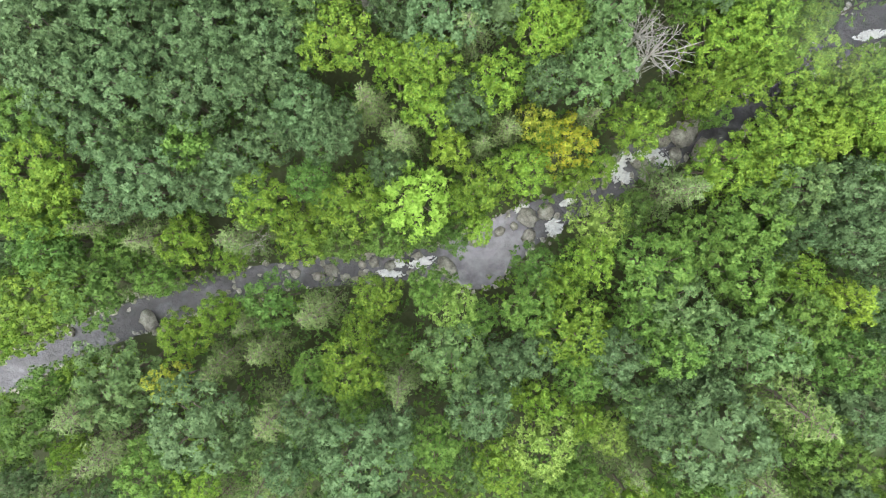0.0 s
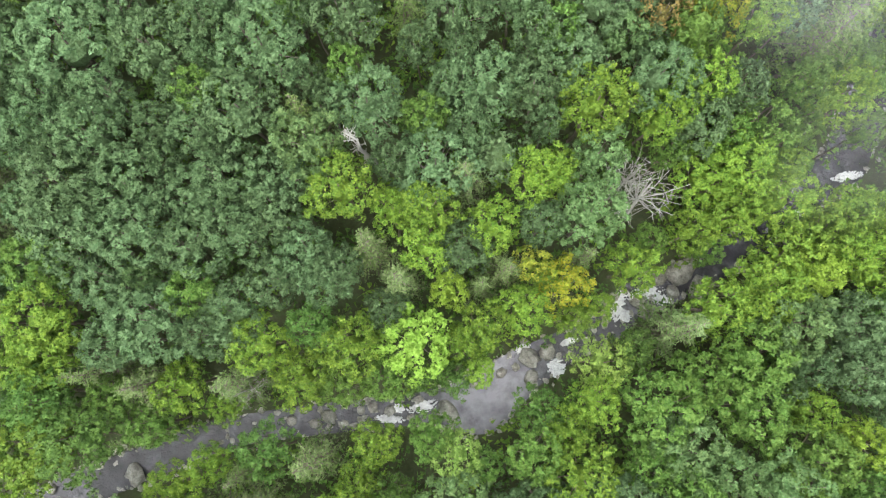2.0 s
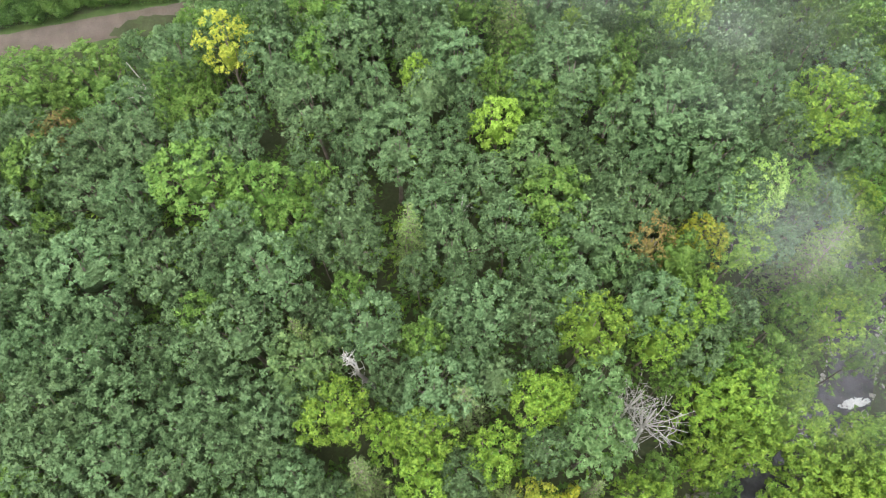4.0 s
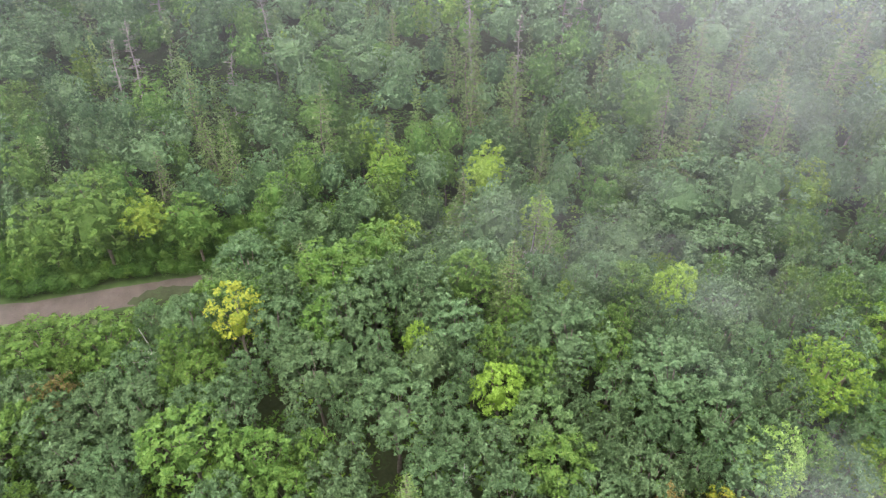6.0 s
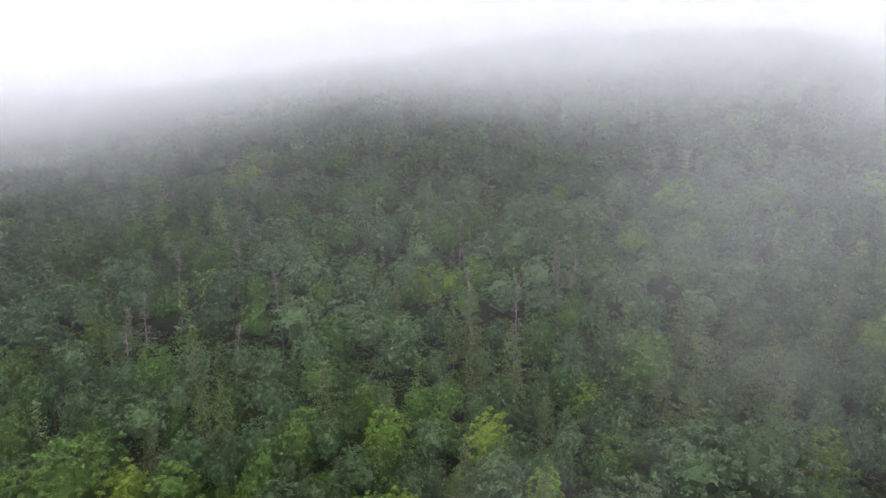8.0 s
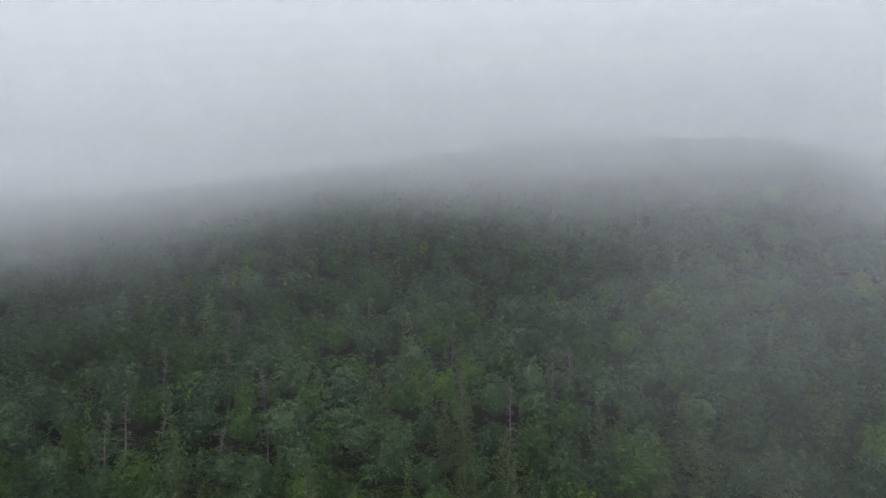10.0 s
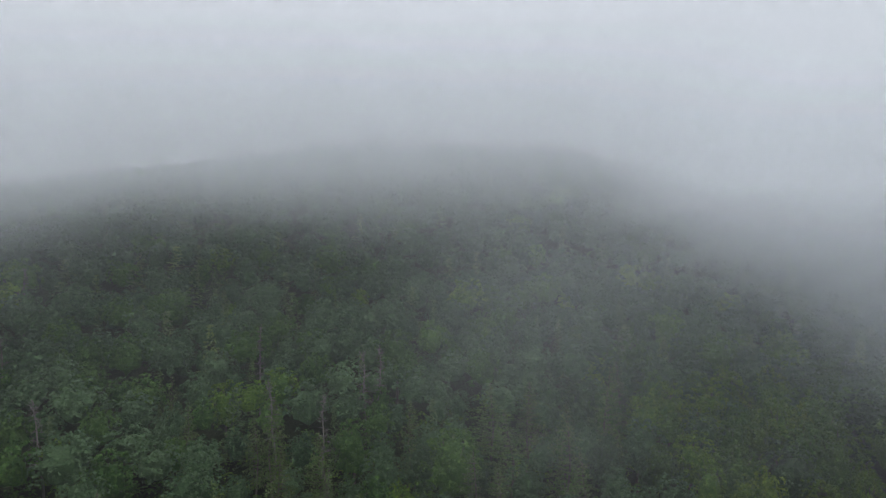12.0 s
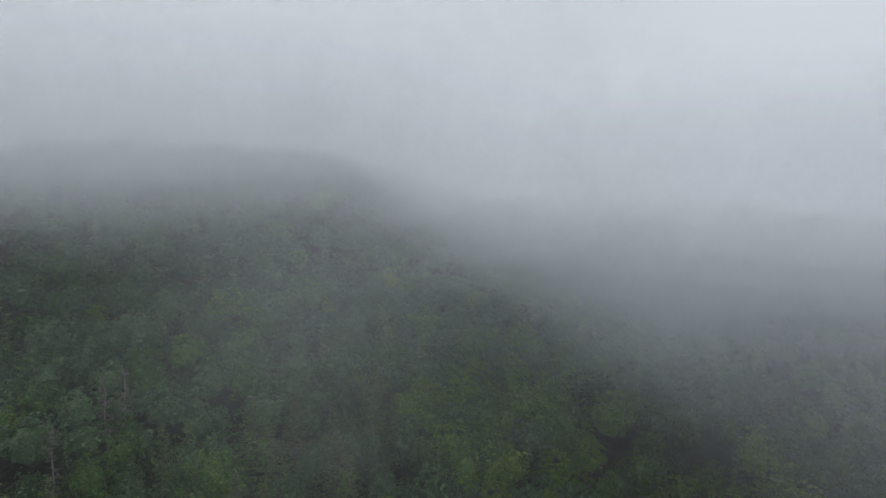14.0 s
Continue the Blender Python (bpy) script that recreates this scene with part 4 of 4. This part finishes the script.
mesh = quad_mesh("thicket", np.concatenate(verts), np.concatenate(faces), np.concatenate(slots))
mesh.attributes.new("tree_tint", "FLOAT", "POINT").data.foreach_set("value", np.concatenate(tints).astype(np.float32))
for kind in kinds:
    mesh.materials.append(LEAF[kind])
tagged(new("thicket", mesh), "leafy green thicket reaching down to the road verge", "shrubs", kind="stuff")

# ---- the stream bed: boulders, stones and white water ----
BOULDERS = [(11.7, -2.0, 1.45), (11.9, -4.8, 1.21), (0.2, -9.4, 1.61), (-16.4, -10.0, 1.13), (-21.6, -10.4, 0.81), (-43.2, -17.6, 1.61), (-54.7, -19.4, 0.81), (6.2, -10.5, 0.40), (4.1, -5.7, 0.81), (7.7, -4.1, 0.81), (14.1, -1.2, 1.29), (32.8, 9.6, 2.01), (35.7, 7.3, 1.77), (31.8, 6.9, 1.13), (27.0, 5.7, 1.29), (27.9, 4.1, 1.13), (9.7, -3.3, 0.64), (-10.3, -8.7, 0.81), (-7.9, -9.1, 0.81), (-11.9, -9.1, 0.72), (-14.3, -8.3, 0.64), (-45.1, -13.5, 0.81), (7.5, -11.7, 0.72), (9.1, -10.9, 0.56), (-1.5, -5.8, 0.72), (23.8, 6.4, 0.81), (22.3, 5.6, 0.81), (-18.4, -10.8, 0.81), (30.1, 8.8, 0.97), (34.4, 10.8, 1.13), (-3.9, -7.8, 0.72), (54.0, 19.2, 0.81)]
RAPIDS = [(15.3, -3.4, 1.05, 1.05, 0), (25.1, 3.7, 0.72, 0.72, -20), (28.6, 6.9, 3.22, 0.72, 10), (24.3, 5.2, 0.72, 2.09, -20), (10.9, -0.7, 1.05, 0.48, 20), (-3.1, -8.6, 2.09, 0.64, 12), (-7.9, -10.3, 1.77, 0.40, -5), (-6.7, -8.9, 0.72, 0.40, 0), (51.0, 18.0, 1.29, 0.40, 0), (57.3, 23.2, 2.09, 0.48, 10), (17.2, 0.2, 1.13, 0.32, 20), (30.2, 5.9, 1.29, 0.64, 0)]


def stone_mesh(name, seed, detail=2):
    bm = bmesh.new()
    bmesh.ops.create_icosphere(bm, subdivisions=detail, radius=1)
    for v in bm.verts:
        p = v.co.normalized()
        k = 1 + 0.5 * noise.noise(p * 1.1 + Vector((seed, 0, 0))) + 0.3 * noise.noise(p * 2.7 + Vector((0, seed, 0)))
        v.co = Vector((p.x * k, p.y * k * 0.85, max(p.z * k * 0.5, -0.4)))
    for f in bm.faces:
        f.smooth = True
    mesh = bpy.data.meshes.new(name)
    bm.to_mesh(mesh)
    bm.free()
    mesh.materials.append(ROCK)
    return mesh


STONES = [stone_mesh("boulder", 3.7 * k) for k in range(6)]
for k, (x, y, r) in enumerate(BOULDERS):
    ob = new("boulder", STONES[k % 6])
    ob.matrix_basis = pose(x, y, float(water_level(x)) + 0.12 * r, rng.normal(0, 6), rng.normal(0, 6), rng.uniform(0, 360)) @ Matrix.Diagonal((r, r, r * 0.9, 1))
    tagged(ob, "rounded grey granite boulder sitting in the stream", "boulder", "boulders in the stream")

pebble = stone_mesh("stone", 9.1, 1)
pv = np.array([v.co[:] for v in pebble.vertices])
pf = np.array([tuple(p.vertices) + (p.vertices[2],) for p in pebble.polygons])
verts, faces, base = [], [], 0
for s in np.arange(60, arc[-1] - 150, 0.55):
    x, y, h = (float(np.interp(s, arc, c)) for c in (STREAM_X, STREAM_Y, STREAM_W))
    ax, ay = float(np.interp(s + 0.5, arc, STREAM_X)) - x, float(np.interp(s + 0.5, arc, STREAM_Y)) - y
    k = math.hypot(ax, ay)
    for side in (-1, 1):
        riffle = -32 < x < -1 or 14 < x < 37
        o = side * (h / 2 * rng.uniform(0.1, 1.15) if riffle and rng.uniform() < 0.6 else h / 2 + rng.normal(0.25, 0.45))
        px, py, r = x - ay / k * o, y + ax / k * o, abs(rng.normal(0.2, 0.22)) + 0.12
        g = rng.uniform(0, 6.28)
        c, q = math.cos(g) * r, math.sin(g) * r
        verts.append(np.stack([pv[:, 0] * c - pv[:, 1] * q + px, pv[:, 0] * q + pv[:, 1] * c + py, pv[:, 2] * r + max(float(ground_height(px, py)), float(water_level(px)) - 0.1)], 1))
        faces += [tuple(i + base for i in f[:3]) for f in pf]
        base += len(pv)
mesh = bpy.data.meshes.new("bank_stones")
mesh.from_pydata(np.concatenate(verts).tolist(), [], faces)
mesh.materials.append(ROCK)
tagged(new("bank_stones", mesh), "wet grey stones strewn along the banks", "stones", kind="stuff")


def rapid(x, y, a, b, turn, seed):
    """White water: ragged flecks of froth, thick in the middle of the fall and torn towards its edges."""
    r = np.random.default_rng(seed)
    verts, faces = [], []
    way = 0 if a >= b else math.pi / 2
    a, b = a * 1.2, b * 1.3
    for _ in range(int(30 + 34 * a * b)):
        d, g = r.uniform(0, 1) ** 0.7, r.uniform(0, 6.28)
        cx, cy = math.cos(g) * d * a, math.sin(g) * d * b
        long = (0.16 + 0.42 * (1 - d)) * r.uniform(0.6, 1.5)
        thin, lean = long * r.uniform(0.35, 0.7), way + r.normal(0, 0.5)
        base, sides = len(verts), 9
        verts.append((cx, cy, 0.1 + 0.1 * (1 - d)))
        for i in range(sides):
            h = 2 * math.pi * i / sides
            k = r.uniform(0.55, 1.3)
            u, v = math.cos(h) * k * long, math.sin(h) * k * thin
            verts.append((cx + u * math.cos(lean) - v * math.sin(lean), cy + u * math.sin(lean) + v * math.cos(lean), -0.03))
        faces += [(base, base + 1 + i, base + 1 + (i + 1) % sides) for i in range(sides)]
    ob = part("white_water", quad_mesh("white_water", np.array(verts), np.array(faces), smooth=True), FOAM)
    ob.matrix_basis = pose(x, y, float(water_level(x)) + 0.06, 0, 0, turn)
    return tagged(ob, "foaming white water tumbling between boulders", "rapids", kind="structure")


for k, (x, y, a, b, turn) in enumerate(RAPIDS):
    rapid(x, y, a, b, turn, 300 + k)

# ---- a fallen trunk in a gap beside the stream ----
log = part("fallen_log", quad_mesh("fallen_log", *tubes([((-1.6, 0, 0.25), (1.5, 0.2, 0.3), 0.2, 0.13), ((0.2, 0.1, 0.3), (0.9, 0.9, 0.6), 0.07, 0.02), ((-0.6, 0, 0.3), (-0.3, -0.8, 0.7), 0.06, 0.02)]), smooth=True),
           rough_material("red_rotten_wood", [(0.3, (0.16, 0.06, 0.03)), (0.7, (0.36, 0.15, 0.08))], 2, 9, 0.5))
log.matrix_basis = pose(-5.6, -21.5, float(ground_height(-5.6, -21.5)), 0, 0, 20)
tagged(log, "rotten reddish fallen log on the forest floor", "log")
